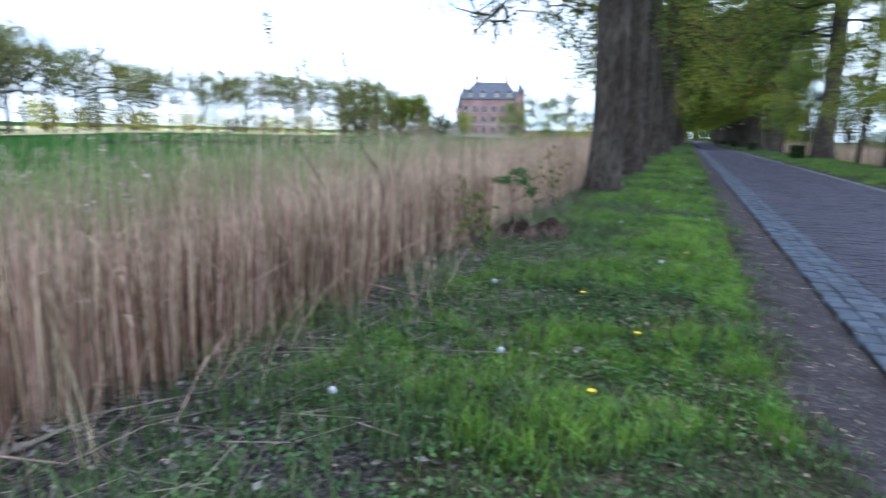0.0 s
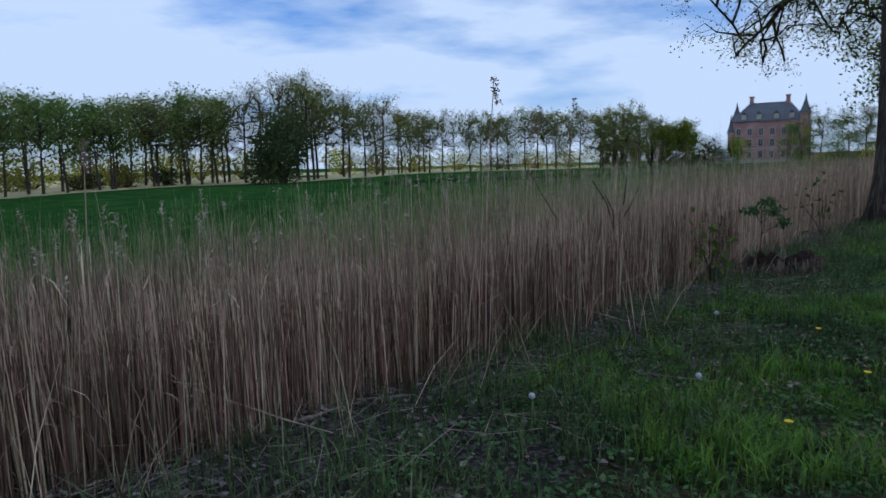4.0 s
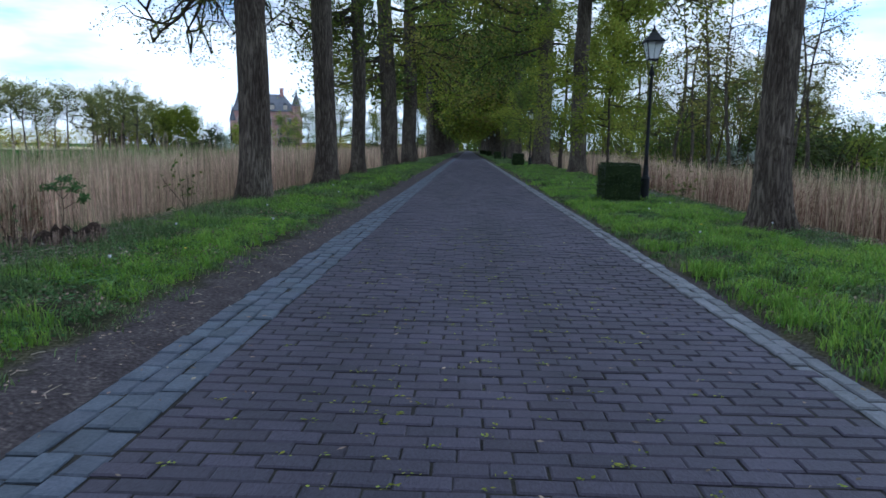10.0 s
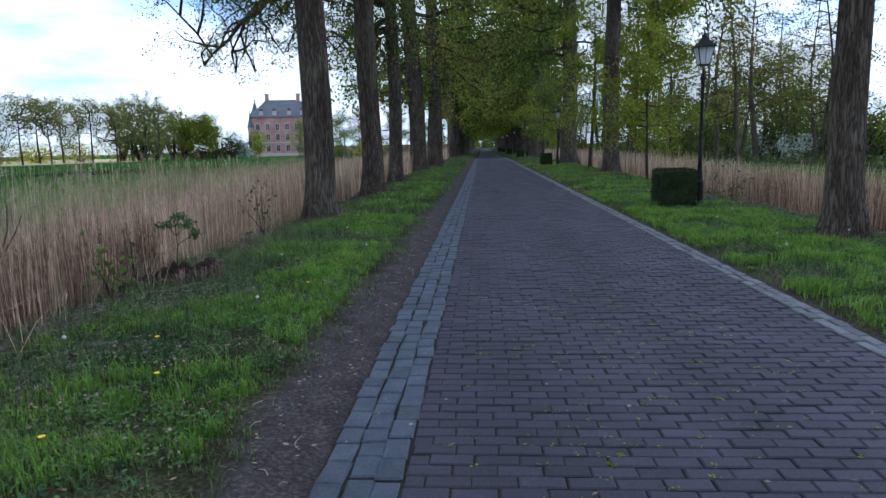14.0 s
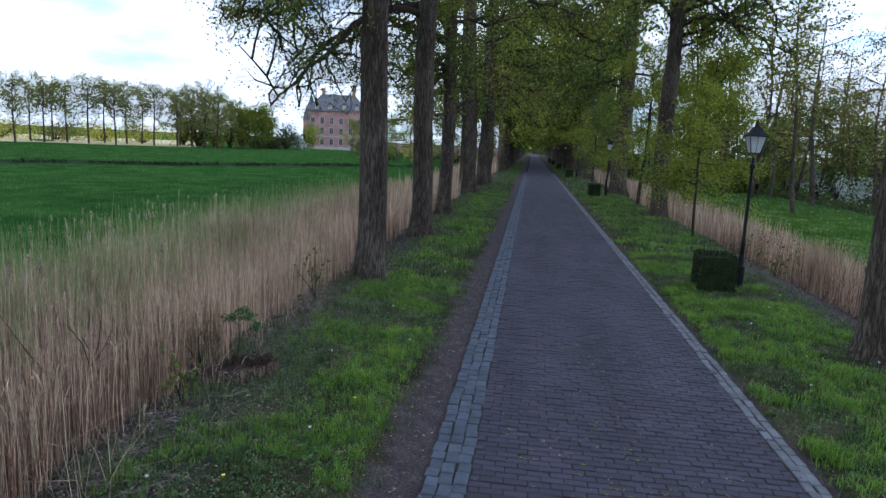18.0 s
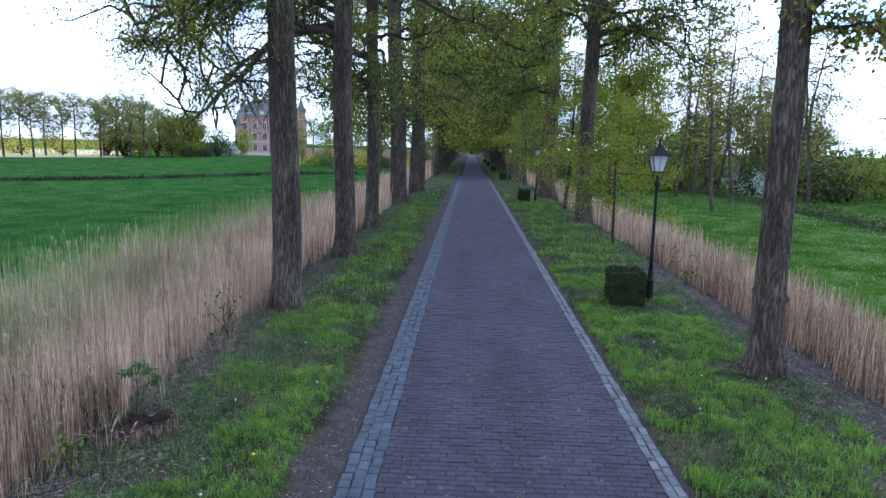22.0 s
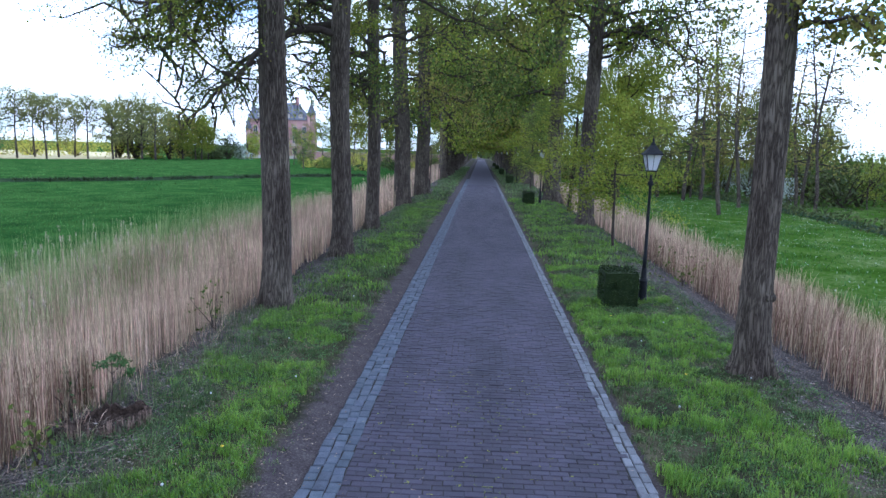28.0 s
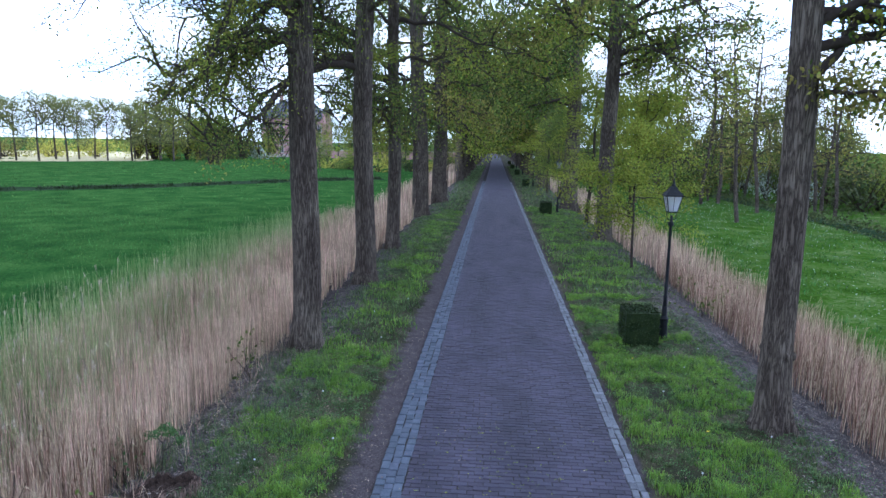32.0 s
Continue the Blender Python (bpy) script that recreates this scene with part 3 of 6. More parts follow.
avenue_tree(-2.42, 18.5, 14, 0.29, OAK, 12, [(6.0, 264, 6.8, 0.10, -0.085), (6.3, 284, 7.0, 0.12, -0.09), (6.8, 272, 6.6, 0.15, -0.08), (6.2, 280, 3.6, 0.3), (5.6, 70, 1.8, 0.3), (6.6, 240, 5, 0.4), (6.0, 20, 2.2, 0.4), (7.5, 100, 4.6, 0.4), (7.0, 300, 5, 0.3), (8.0, 80, 5, 0.3)], rough=0.3, leaves=20, subs=11, leaf_size=0.048, floor=3.3)
avenue_tree(-2.55, 24.8, 14, 0.25, OAK, 13, [(5.6, 285, 4.8, 0.1, -0.08), (5.3, 250, 4.0, 0.1, -0.08), (5.8, 310, 4.6, 0.1, -0.07), (6.4, 262, 8.0, 0.14, -0.04), (6.8, 245, 7.6, 0.16, -0.05), (6.2, 280, 7.0, 0.14, -0.04), (7.2, 268, 8.4, 0.14, -0.05), (5.9, 300, 4.6, 0.2), (5.2, 250, 2.6, 0.2), (7.0, 60, 4.6, 0.3), (7.2, 270, 5, 0.3), (8.2, 200, 4, 0.4), (6.6, 110, 3.6, 0.1), (8.4, 90, 5, 0.1)], rough=0.3, leaves=16, subs=10, leaf_size=0.06, floor=4.2)
avenue_tree(-2.85, 37.4, 15, 0.47, "oak leaning slightly over the road, one of a close pair", 14, [(5.6, 275, 5.4, 0.05, -0.06), (5.2, 250, 4.6, 0.05, -0.06), (6.0, 300, 5.6, 0.1, -0.06), (5.0, 285, 4.0, 0.0, -0.05), (6.5, 290, 5, 0.2), (7.4, 80, 5.5, 0.1), (9.5, 200, 5, 0.3), (7.0, 100, 4.6, -0.05), (8.6, 70, 6, 0.1), (7.6, 260, 5, 0.2), (9.4, 110, 6, 0.0)], lean=(-0.035, 0.0), leaf_size=0.12, leaves=12, spread=0.28)
avenue_tree(-2.6, 46.5, 15, 0.5, OAK, 15, [(5.6, 265, 5.6, 0.05, -0.06), (5.4, 290, 5.2, 0.05, -0.06), (6.0, 245, 5.4, 0.1, -0.05), (6.4, 280, 5, 0.2), (6.8, 90, 5, 0.0), (9.0, 60, 6, 0.1), (8, 250, 5, 0.3), (8.0, 110, 6, 0.0), (10, 90, 6, 0)], leaf_size=0.14, leaves=12, spread=0.28)
# near trees of the east row
r1 = avenue_tree(5.46, 9.45, 14, 0.215, "tall oak with dark lichened trunk and a burr on its bark", 21,
            [(4.9, 80, 4.2, 0.3, -0.03), (5.4, 60, 4.6, 0.35, -0.04), (4.6, 100, 1.4, 0.4, -0.01), (5.9, 95, 4.6, 0.35, -0.05), (5.7, 110, 4.2, 0.35, -0.04), (6.8, 20, 4, 0.4), (6.2, 120, 5, 0.3), (6.6, 75, 6, 0.25)], lean=(-0.015, 0.0), leaves=16, rough=0.24, flare=0.6)
burr_rng = np.random.default_rng(24)
bm = bmesh.new()
for k in range(9):
    a = math.radians(-70 + 300 * k / 9)
    bmesh.ops.create_icosphere(bm, subdivisions=2, radius=float(burr_rng.uniform(0.035, 0.055)), matrix=Matrix.Translation((0.20 * math.cos(a) - 0.01, 0.20 * math.sin(a), 1.16 + float(burr_rng.normal(0, 0.05)))) @ Matrix.Diagonal((1, 1, 1.3, 1)))
for vert in bm.verts:
    vert.co += vert.normal * 0.018 * noise.noise(vert.co * 22)
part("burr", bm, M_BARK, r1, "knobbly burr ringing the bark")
avenue_tree(6.1, 28.9, 15, 0.34, "forked oak with two large dark limbs above the young trees", 22,
            [(7.4, 95, 5.5, 0.12), (8.0, 80, 6.2, 0.35), (9.4, 100, 6.5, 0.5), (7.8, 112, 6.0, 0.25), (9.0, 62, 6.5, 0.6), (10.5, 90, 6, 0.5), (8.3, 60, 6.0, 0.8), (8.6, 285, 6.0, 0.7), (9.0, 270, 5.0, 0.25), (9, 130, 5, 0.3), (7.0, 120, 3.5, 0.1), (8.0, 250, 5, 0.1)], leaf_size=0.10, leaves=12, rough=0.24, spread=0.24)
avenue_tree(6.15, 42.8, 15, 0.5, OAK, 23, [(6.6, 280, 4.8, 0.1), (7.2, 250, 5, 0.1), (7.5, 100, 5, 0.2), (8.4, 290, 6, 0.2), (9.2, 265, 6, 0.0), (8, 200, 5, 0.1)], leaf_size=0.15, leaves=12, spread=0.3)

# the rest of both rows share three builds
far_a = avenue_tree(-2.7, 74, 15, 0.5, OAK, 31, [(5.6, 95, 5.2, 0.05), (7, 270, 5, 0.2), (5.0, 60, 4.4, 0.0), (7, 110, 6, 0.1), (8.4, 80, 6.5, 0.1), (9, 30, 5, 0.2), (10, 95, 6, 0.1), (6.2, 130, 5, 0.05)], leaf_size=0.24, leaves=10, spread=0.34)
far_b = avenue_tree(6.2, 66, 15, 0.48, OAK, 32, [(5.6, 265, 5.2, 0.05), (7, 90, 5, 0.2), (4.6, 290, 4.6, -0.02), (7.4, 250, 6, 0.1), (8.6, 275, 6.5, 0.1), (9, 200, 5, 0.2), (10, 260, 6, 0.1)], leaf=M_LEAF, leaf_size=0.24, leaves=10, spread=0.34)
far_c = avenue_tree(6.3, 72, 15, 0.5, OAK, 33, [(4.4, 270, 4.6, 0.0), (7, 110, 5, 0.2), (5.6, 250, 4.8, -0.02), (7.4, 290, 6, 0.1), (8.6, 265, 6.5, 0.1), (10, 180, 5, 0.2), (10, 280, 6, 0.1)], leaf=M_LEAF_YELLOW, leaf_size=0.24, leaves=10, spread=0.34)
pick = random.Random(5)
for i, y in enumerate((80, 86, 92, 99, 105, 112, 119, 126, 134, 142, 150, 160, 170, 182, 194, 206, 219, 233, 248, 264)):
    copy_thing(far_a, pose(-2.7 + pick.uniform(-0.15, 0.15), y, 0, 0, 0, pick.uniform(-25, 25)))
for i, y in enumerate((85, 92, 99, 106, 113, 121, 129, 138, 147, 157, 168, 180, 192, 204, 217, 231, 246, 262)):
    copy_thing((far_b, far_c)[i % 2], pose(6.2 + pick.uniform(-0.15, 0.15), y, 0, 0, 0, pick.uniform(-25, 25)))


# unseen trees behind the camera, added to shade the near road
for x, y in ((-2.7, -8.5), (-2.7, -15), (-2.7, -21), (-2.7, -28), (-2.7, -36)):
    copy_thing(far_a, pose(x, y, 0, 0, 0, pick.uniform(-25, 25)))
for i, (x, y) in enumerate(((6.2, -7.5), (6.2, -14), (6.2, -20), (6.2, -27), (6.2, -34))):
    copy_thing((far_b, far_c)[i % 2], pose(x, y, 0, 0, 0, pick.uniform(-25, 25)))

# young trees on the east verge
def young_tree(x, y, height, r0, seed, leaf, label, low=1.4, count=16, reach=1.9, leaves=30):
    rng = np.random.default_rng(seed)
    tree = thing("young_tree", x, y, ground_z(x, y) - 0.02, label, "tree", "young verge trees")
    pts = wander((0, 0, -0.1), (0, 0, 1), height, 10, rng, 0.05, 0.05)
    part("trunk", mesh("trunk", *tube(pts, np.linspace(r0, r0 * 0.25, 11), 8), M_TWIG, smooth=True), None, tree)
    spots = []
    for i in range(count):
        k = low / height + (1 - low / height) * (i + 0.5) / count
        p = pts[int(k * 10)] + (pts[min(int(k * 10) + 1, 10)] - pts[int(k * 10)]) * (k * 10 % 1)
        tubes, sp = limb(p, rng.uniform(0, 360), reach * rng.uniform(0.7, 1.2) * (1.15 - 0.6 * k), 0.022, rng.uniform(-0.05, 0.5), rng, subs=6, twigs=5, leaves=leaves, spread=0.16)
        part("limb", mesh("limb", *join(tubes), M_TWIG, smooth=True), None, tree)
        spots += sp
    part("crown", mesh("crown", *leaf_cloud(spots, 0.058, rng), leaf), None, tree, "bright yellow-green spring leaves")
    return tree


young_tree(6.0, 22.2, 6.0, 0.05, 41, M_LEAF_YELLOW, "slender young tree with yellow-green leaves on the verge", low=1.7, count=18, reach=2.1)
young_tree(6.2, 35.0, 8.0, 0.11, 42, M_LEAF_YELLOW, "young tree with a leaning stem and yellow-green leaves", low=2.2, count=20, reach=2.8)
young_tree(7.6, 31.0, 8.5, 0.09, 43, M_LEAF_YELLOW, "young tree with broad yellow-green crown behind the verge", low=1.8, count=22, reach=3.0)
young_tree(6.4, 52.0, 8.5, 0.09, 44, M_LEAF, "young tree with fresh green leaves on the verge", low=2.0, count=20, reach=3.0)
young_tree(-2.5, 52.5, 5.0, 0.06, 45, M_LEAF_BROWN, "thin bent young tree with few leaves", low=2.4, count=10, reach=1.8, leaves=9)
young_tree(5.9, 58.0, 7.5, 0.09, 46, M_LEAF_YELLOW, "young tree with yellow-green leaves on the verge", low=2.0, count=18, reach=2.8)


# ---- woods ----
def wood_tree(name, seed, height, r0, clear, width, leaf, leaves, leaf_size, label, group, place, stems=1, scale=1.0):
    rng = np.random.default_rng(seed)
    tree = thing(name, *place, label, "tree", group)
    spots = []
    for s in range(stems):
        lean = rng.uniform(-0.09, 0.09, 2)
        pts = [np.array([lean[0] * z + 0.22 * math.sin(z * 0.55 + seed), lean[1] * z + 0.18 * math.sin(z * 0.4 + 2 * seed), z]) for z in np.linspace(-0.3, height * rng.uniform(0.85, 1), 9)]
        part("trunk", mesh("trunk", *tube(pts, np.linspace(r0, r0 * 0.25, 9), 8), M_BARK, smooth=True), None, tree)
        tubes = []
        for i in range(13):
            z = clear + (height - clear) * (i + rng.uniform(0, 1)) / 13
            k = z / height * 8
            p = pts[min(int(k), 7)] + (pts[min(int(k), 7) + 1] - pts[min(int(k), 7)]) * (k % 1)
            reach = width * (0.45 + 0.75 * math.sin(math.pi * min(1, 0.25 + 0.75 * i / 13)))
            tb, sp = limb(p, rng.uniform(0, 360), reach, r0 * 0.34, rng.uniform(0.1, 0.9), rng, subs=5, twigs=3, leaves=leaves, spread=leaf_size * 2.2)
            tubes += tb
            spots += sp
        part("branchwork", mesh("branchwork", *join(tubes), M_TWIG), None, tree)
    part("crown", mesh("crown", *leaf_cloud(spots, leaf_size, rng, long=1.2), leaf), None, tree)
    return tree


def shrub(seed, place, rx, ry, h, leaf, count, size, label, name="shrub", group="shrubs"):
    rng = np.random.default_rng(seed)
    bush = thing(name, *place, label, "shrub", group)
    tubes, spots = [], []
    for i in range(14):
        a = rng.uniform(0, 6.28)
        tip = np.array([math.cos(a) * rx * rng.uniform(0.2, 0.9), math.sin(a) * ry * rng.uniform(0.2, 0.9), h * rng.uniform(0.5, 0.95)])
        tubes.append(tube([(0, 0, -0.1), tip * 0.45, tip], (0.05 * h / 2, 0.03 * h / 2, 0.008), 4))
    part("branchwork", mesh("branchwork", *join(tubes), M_TWIG), None, bush)
    lobes = [(rng.uniform(-0.6, 0.6) * rx, rng.uniform(-0.6, 0.6) * ry, h * rng.uniform(0.2, 0.75), rng.uniform(0.35, 0.6)) for _ in range(9)]
    for _ in range(count):
        lx, ly, lz, lr = lobes[int(rng.integers(9))]
        d = rng.normal(size=3)
        d *= rng.uniform(0.5, 1.08) / np.linalg.norm(d)
        p = np.array([lx + d[0] * rx * lr, ly + d[1] * ry * lr, lz + d[2] * h * 0.42])
        if p[2] > 0:
            spots.append(p)
    part("foliage", mesh("foliage", *leaf_cloud(spots, size, rng, long=1.2), leaf), None, bush)
    return bush


def place_of(bearing, dist):
    x, y = -dist * math.sin(radians(bearing)) - 0.7, dist * math.cos(radians(bearing)) + 0.4
    return x, y, ground_z(x, y) - 0.05


def field_oak(seed, height, r0, clear, width, leaf, leaves, leaf_size, label, place, limbs=15):
    """A tall clear trunk under a domed crown: arching limbs that end on the dome, with twigs and leaf clumps at their tips."""
    rng = np.random.default_rng(seed)
    tree = thing("meadow_tree", *place, label, "tree", "trees beyond the meadow")
    lean = rng.uniform(-0.02, 0.02, 2)
    pts = [np.array([lean[0] * z + 0.10 * math.sin(z * 0.5 + seed), lean[1] * z + 0.10 * math.sin(z * 0.4 + 2 * seed), z]) for z in np.linspace(-0.4, height * 0.80, 9)]
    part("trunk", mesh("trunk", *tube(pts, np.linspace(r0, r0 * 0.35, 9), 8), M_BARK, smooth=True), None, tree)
    mid, tall = clear + (height - clear) * 0.42, (height - clear) * 0.58
    tubes, spots = [], []
    for i in range(limbs):
        q = (i + rng.uniform(0, 0.8)) / limbs
        z = clear + (height * 0.78 - clear) * q
        k = (z + 0.4) / (height * 0.8 + 0.4) * 8
        p = pts[min(int(k), 7)] + (pts[min(int(k), 7) + 1] - pts[min(int(k), 7)]) * (k % 1)
        az = 137.5 * i + rng.uniform(-25, 25)
        rise = 0.2 + 1.25 * q * q + 0.25 * q + rng.uniform(-0.1, 0.25)
        way = np.array([math.sin(radians(az)), math.cos(radians(az)), rise])
        way /= np.linalg.norm(way)
        reach = 0.5
        while reach < 9 and ((p + way * reach)[:2] ** 2).sum() / width ** 2 + ((p + way * reach)[2] - mid) ** 2 / tall ** 2 < 1:
            reach += 0.2
        tb, sp = limb(p, az, reach * rng.uniform(0.85, 1.0), r0 * (0.46 - 0.2 * q), rise, rng, subs=8, twigs=4, leaves=leaves, spread=leaf_size * 1.8, rough=0.2, droop=0.015)
        tubes += tb
        spots += sp
    part("branchwork", mesh("branchwork", *join(tubes), M_TWIG), None, tree)
    part("crown", mesh("crown", *leaf_cloud(spots, leaf_size, rng, long=1.2), leaf), None, tree)
    return tree


FAR = "tall oak with a domed half-bare crown beyond the meadow"
f1 = field_oak(51, 11.5, 0.19, 4.0, 4.5, M_LEAF_BROWN, 5, 0.14, FAR, place_of(46, 122))
f2 = field_oak(52, 11.0, 0.18, 4.3, 4.2, M_LEAF_OLIVE, 5, 0.22, "tall oak with a domed olive crown beyond the meadow", place_of(44, 128))
f3 = field_oak(53, 10.5, 0.17, 3.6, 3.6, M_LEAF_FRESH, 6, 0.21, "tall tree with fresh green leaves at the wood's edge", place_of(69, 86))
f4 = field_oak(54, 11.5, 0.22, 3.2, 4.4, M_LEAF_OLIVE, 8, 0.19, "broad oak with olive spring leaves beyond the meadow", place_of(29, 142))
f5 = field_oak(55, 10.0, 0.2, 2.6, 3.8, M_LEAF_YELLOW, 14, 0.22, "tree with golden-yellow leaves beyond the meadow", place_of(22.5, 150))
rnd = random.Random(9)


def line_dist(b, back=0.0):
    return float(np.interp(b, (28, 38, 43, 48, 55, 64, 72, 80, 89, 98), (140, 138, 126, 100, 88, 90, 82, 68, 56, 46))) + back


def put(tree, b, d, s):
    copy_thing(tree, pose(*place_of(b, d), 0, 0, rnd.uniform(0, 360)) @ Matrix.Scale(s, 4))


# open row in the middle
for b in np.arange(30.6, 56.0, 0.98):
    tall = float(np.interp(b, (31, 37, 43, 48, 51, 55), (1.20, 1.13, 1.04, 1.05, 1.10, 1.25)))
    put((f1, f2, f2)[rnd.randrange(3)], b + rnd.uniform(-0.35, 0.35), line_dist(b) * rnd.uniform(0.98, 1.08), tall * rnd.uniform(0.94, 1.06))
# wood on the south side, several rows deep
for k in range(66):
    b = 60 + 48 * (k + rnd.random()) / 66
    back = rnd.uniform(0, 15)
    put((f3, f2, f1, f2, f3)[rnd.randrange(5)], b, line_dist(b, back), rnd.uniform(0.9, 1.08) * float(np.interp(b, (60, 66, 72, 80, 90, 108), (1.08, 1.08, 1.0, 0.98, 0.88, 0.82))))
for b, s, d in ((63.6, 1.22, 2), (60.4, 1.08, 8), (57.6, 1.2, 6), (56.2, 1.32, 8), (54.8, 1.36, 8), (53.2, 1.2, 6), (59.0, 1.12, 5)):
    put((f3 if b == 63.6 else f1), b, line_dist(b, d), s)
for b, s in ((26.9, 1.18), (27.9, 1.14), (28.8, 1.1), (25.9, 1.08), (24.9, 0.95)):
    put(f4, b, 145 + rnd.uniform(-8, 8), s)
for b, s in ((24.0, 0.92), (23.0, 0.88), (22.0, 0.74)):
    put(f5, b, 150, s)
# bare garden tree standing before the castle
put(f1, 15.0, 166, 0.62)
# dark evergreen and undergrowth
shrub(61, place_of(56.0, 84), 4.8, 4.8, 8.4, M_LEAF_DARK, 8000, 0.30, "large dense dark evergreen standing before the tree row", "evergreen_tree", "")
for i, b in enumerate((65.2, 68, 71)):
    shrub(70 + i, place_of(b, line_dist(b, 5)), 2.2, 2.2, rnd.uniform(2.0, 3.6), (M_LEAF_DARK, M_LEAF_BROWN)[i % 2], 800, 0.26, "dark undergrowth shrub among slim trunks")
# bushes behind the row; the yellow ones carry painted sunlight
for i, b in enumerate((96, 92, 88, 84.5, 81, 77.5, 74.5, 71.5, 68.5, 65.5, 62.5, 59.2, 57.5, 51, 48, 45, 41, 37.5, 34.5, 31.5)):
    shrub(85 + i, place_of(b, line_dist(b, 26)), 7, 7, 4.8, (M_LEAF_SUNLIT, M_LEAF_SUNLIT, M_LEAF_BROWN)[i % 3], 1500, 0.34, "low bush of buff and yellow spring growth behind the tree row")
for i, (b, d) in enumerate(((25.0, 153), (26.2, 156), (27.4, 152), (28.6, 156), (24.0, 156))):
    shrub(300 + i, place_of(b, d), 4.8, 4.8, 9.8, (M_LEAF_SUNLIT, M_LEAF_BROWN, M_LEAF_YELLOW)[i % 3], 1700, 0.36, "golden-olive thicket at the corner of the meadow")
for i, (b, d, r, h, m) in enumerate(((20.6, 165, 4.0, 6.0, M_LEAF_DARK), (19.7, 168, 2.8, 3.8, M_LEAF_GREY), (18.7, 172, 3.2, 6.4, M_LEAF_YELLOW), (21.8, 160, 3.4, 3.2, M_LEAF_DARK), (23.0, 158, 3.4, 2.8, M_LEAF))):
    shrub(97 + i, place_of(b, d), r, r, h, m, 1300, 0.36, "rounded shrub beside the castle garden")

# dry strip along the west meadow's far side, sunlight put into its pale colour
strip_v = []
for k in range(61):
    b = 26 + 84 * k / 60
    for back, up in ((-0.5, 0.02), (0.3, 0.15), (6.0, 0.2), (95.0, 0.35)):
        x, y, z = place_of(b, line_dist(b, back + 1.2 * noise.noise((b * 0.7, back, 0))))
        strip_v.append((x, y, z + min(1.0, (b - 25.9) / 7) * up * (0.8 + 0.5 * noise.noise((b * 1.9, 0, back)))))
strip_f = [(k * 4 + j, k * 4 + j + 1, k * 4 + j + 5, k * 4 + j + 4) for k in range(60) for j in range(3)]
tagged(part("meadow_margin", mesh("meadow_margin", strip_v, strip_f, M_STRAW_SUNLIT, smooth=True), None), label="pale dry grass margin at the far edge of the meadow, sunlight put into its colour", category="margin", kind="structure")

# east woods
e1 = wood_tree("woodland_tree", 111, 14, 0.15, 3.6, 3.2, M_LEAF_BROWN, 11, 0.14, "tall thin woodland tree with sparse young leaves", "east woodland trees", (25.5, 50, -0.5))
e2 = wood_tree("woodland_tree", 112, 8.5, 0.12, 1.6, 2.8, M_LEAF, 14, 0.14, "woodland tree with light green spring leaves", "east woodland trees", (27, 64, -0.5))
e3 = wood_tree("woodland_tree", 113, 7, 0.16, 1.4, 2.6, M_LEAF_DARK, 9, 0.15, "low dark-crowned woodland tree", "east woodland trees", (30, 58, -0.5))
e4 = wood_tree("woodland_tree", 114, 8, 0.11, 1.5, 2.8, M_LEAF_YELLOW, 13, 0.14, "woodland tree with yellow-green spring leaves", "east woodland trees", (33, 45, -0.5))
rnd = random.Random(21)
for k in range(100):
    y = rnd.uniform(16, 110)
    if y < 70 and rnd.random() < 0.25:
        continue
    x = 25 + abs(rnd.gauss(0, 10)) + (6 if y < 56 else 0)
    t = (e1, e2, e1, e4, e3)[k % 5] if y > 62 else (e2, e4, e3, e2, e4)[k % 5]
    copy_thing(t, pose(x, y, -0.5, 0, 0, rnd.uniform(0, 360)) @ Matrix.Scale(rnd.uniform(0.75, 1.15) if y > 62 else rnd.uniform(0.5, 0.75), 4))
for k in range(40):
    y = rnd.uniform(14, 115)
    x = 30 + rnd.uniform(0, 20)
    shrub(130 + k, (x, y, -0.5), 4.0, 4.0, rnd.uniform(1.8, 4.5), (M_LEAF, M_LEAF_YELLOW, M_LEAF_BROWN, M_LEAF_DARK)[k % 4], 1000, 0.26, "dense woodland shrub with mixed green leaves", group="east woodland shrubs")
for x, y, k in ((19, 57, 1.1), (15, 67, 1.1), (25.5, 52, 0.95), (18.5, 70, 1.2), (31, 44, 0.9), (13, 74, 1.15), (16.8, 43, 0.95), (24, 46, 0.9), (20.5, 50, 1.0), (13.5, 57, 1.05), (28, 40, 0.85), (33, 36, 0.8), (17.5, 60, 1.1)):
    copy_thing(e1, pose(x, y, -0.4, 0, 0, rnd.uniform(0, 360)) @ Matrix.Scale(k, 4))
# wood closing in behind the east row farther on
for k in range(46):
    y = 58 + 95 * (k + rnd.random()) / 46
    x = max(9.5, 21 - (y - 56) * 0.32) + abs(rnd.gauss(0, 6))
    t = (e1, e2, e4, e1, e3, e2)[k % 6]
    copy_thing(t, pose(x, y, -0.4, 0, 0, rnd.uniform(0, 360)) @ Matrix.Scale(rnd.uniform(0.8, 1.2), 4))
for k in range(14):
    y = 62 + 90 * (k + rnd.random()) / 14
    shrub(340 + k, (max(10.5, 22 - (y - 56) * 0.32) + rnd.uniform(0, 8), y, -0.4), 3.2, 3.2, rnd.uniform(2, 4), (M_LEAF, M_LEAF_BROWN, M_LEAF_YELLOW)[k % 3], 900, 0.24, "woodland shrub behind the east row", group="east woodland shrubs")
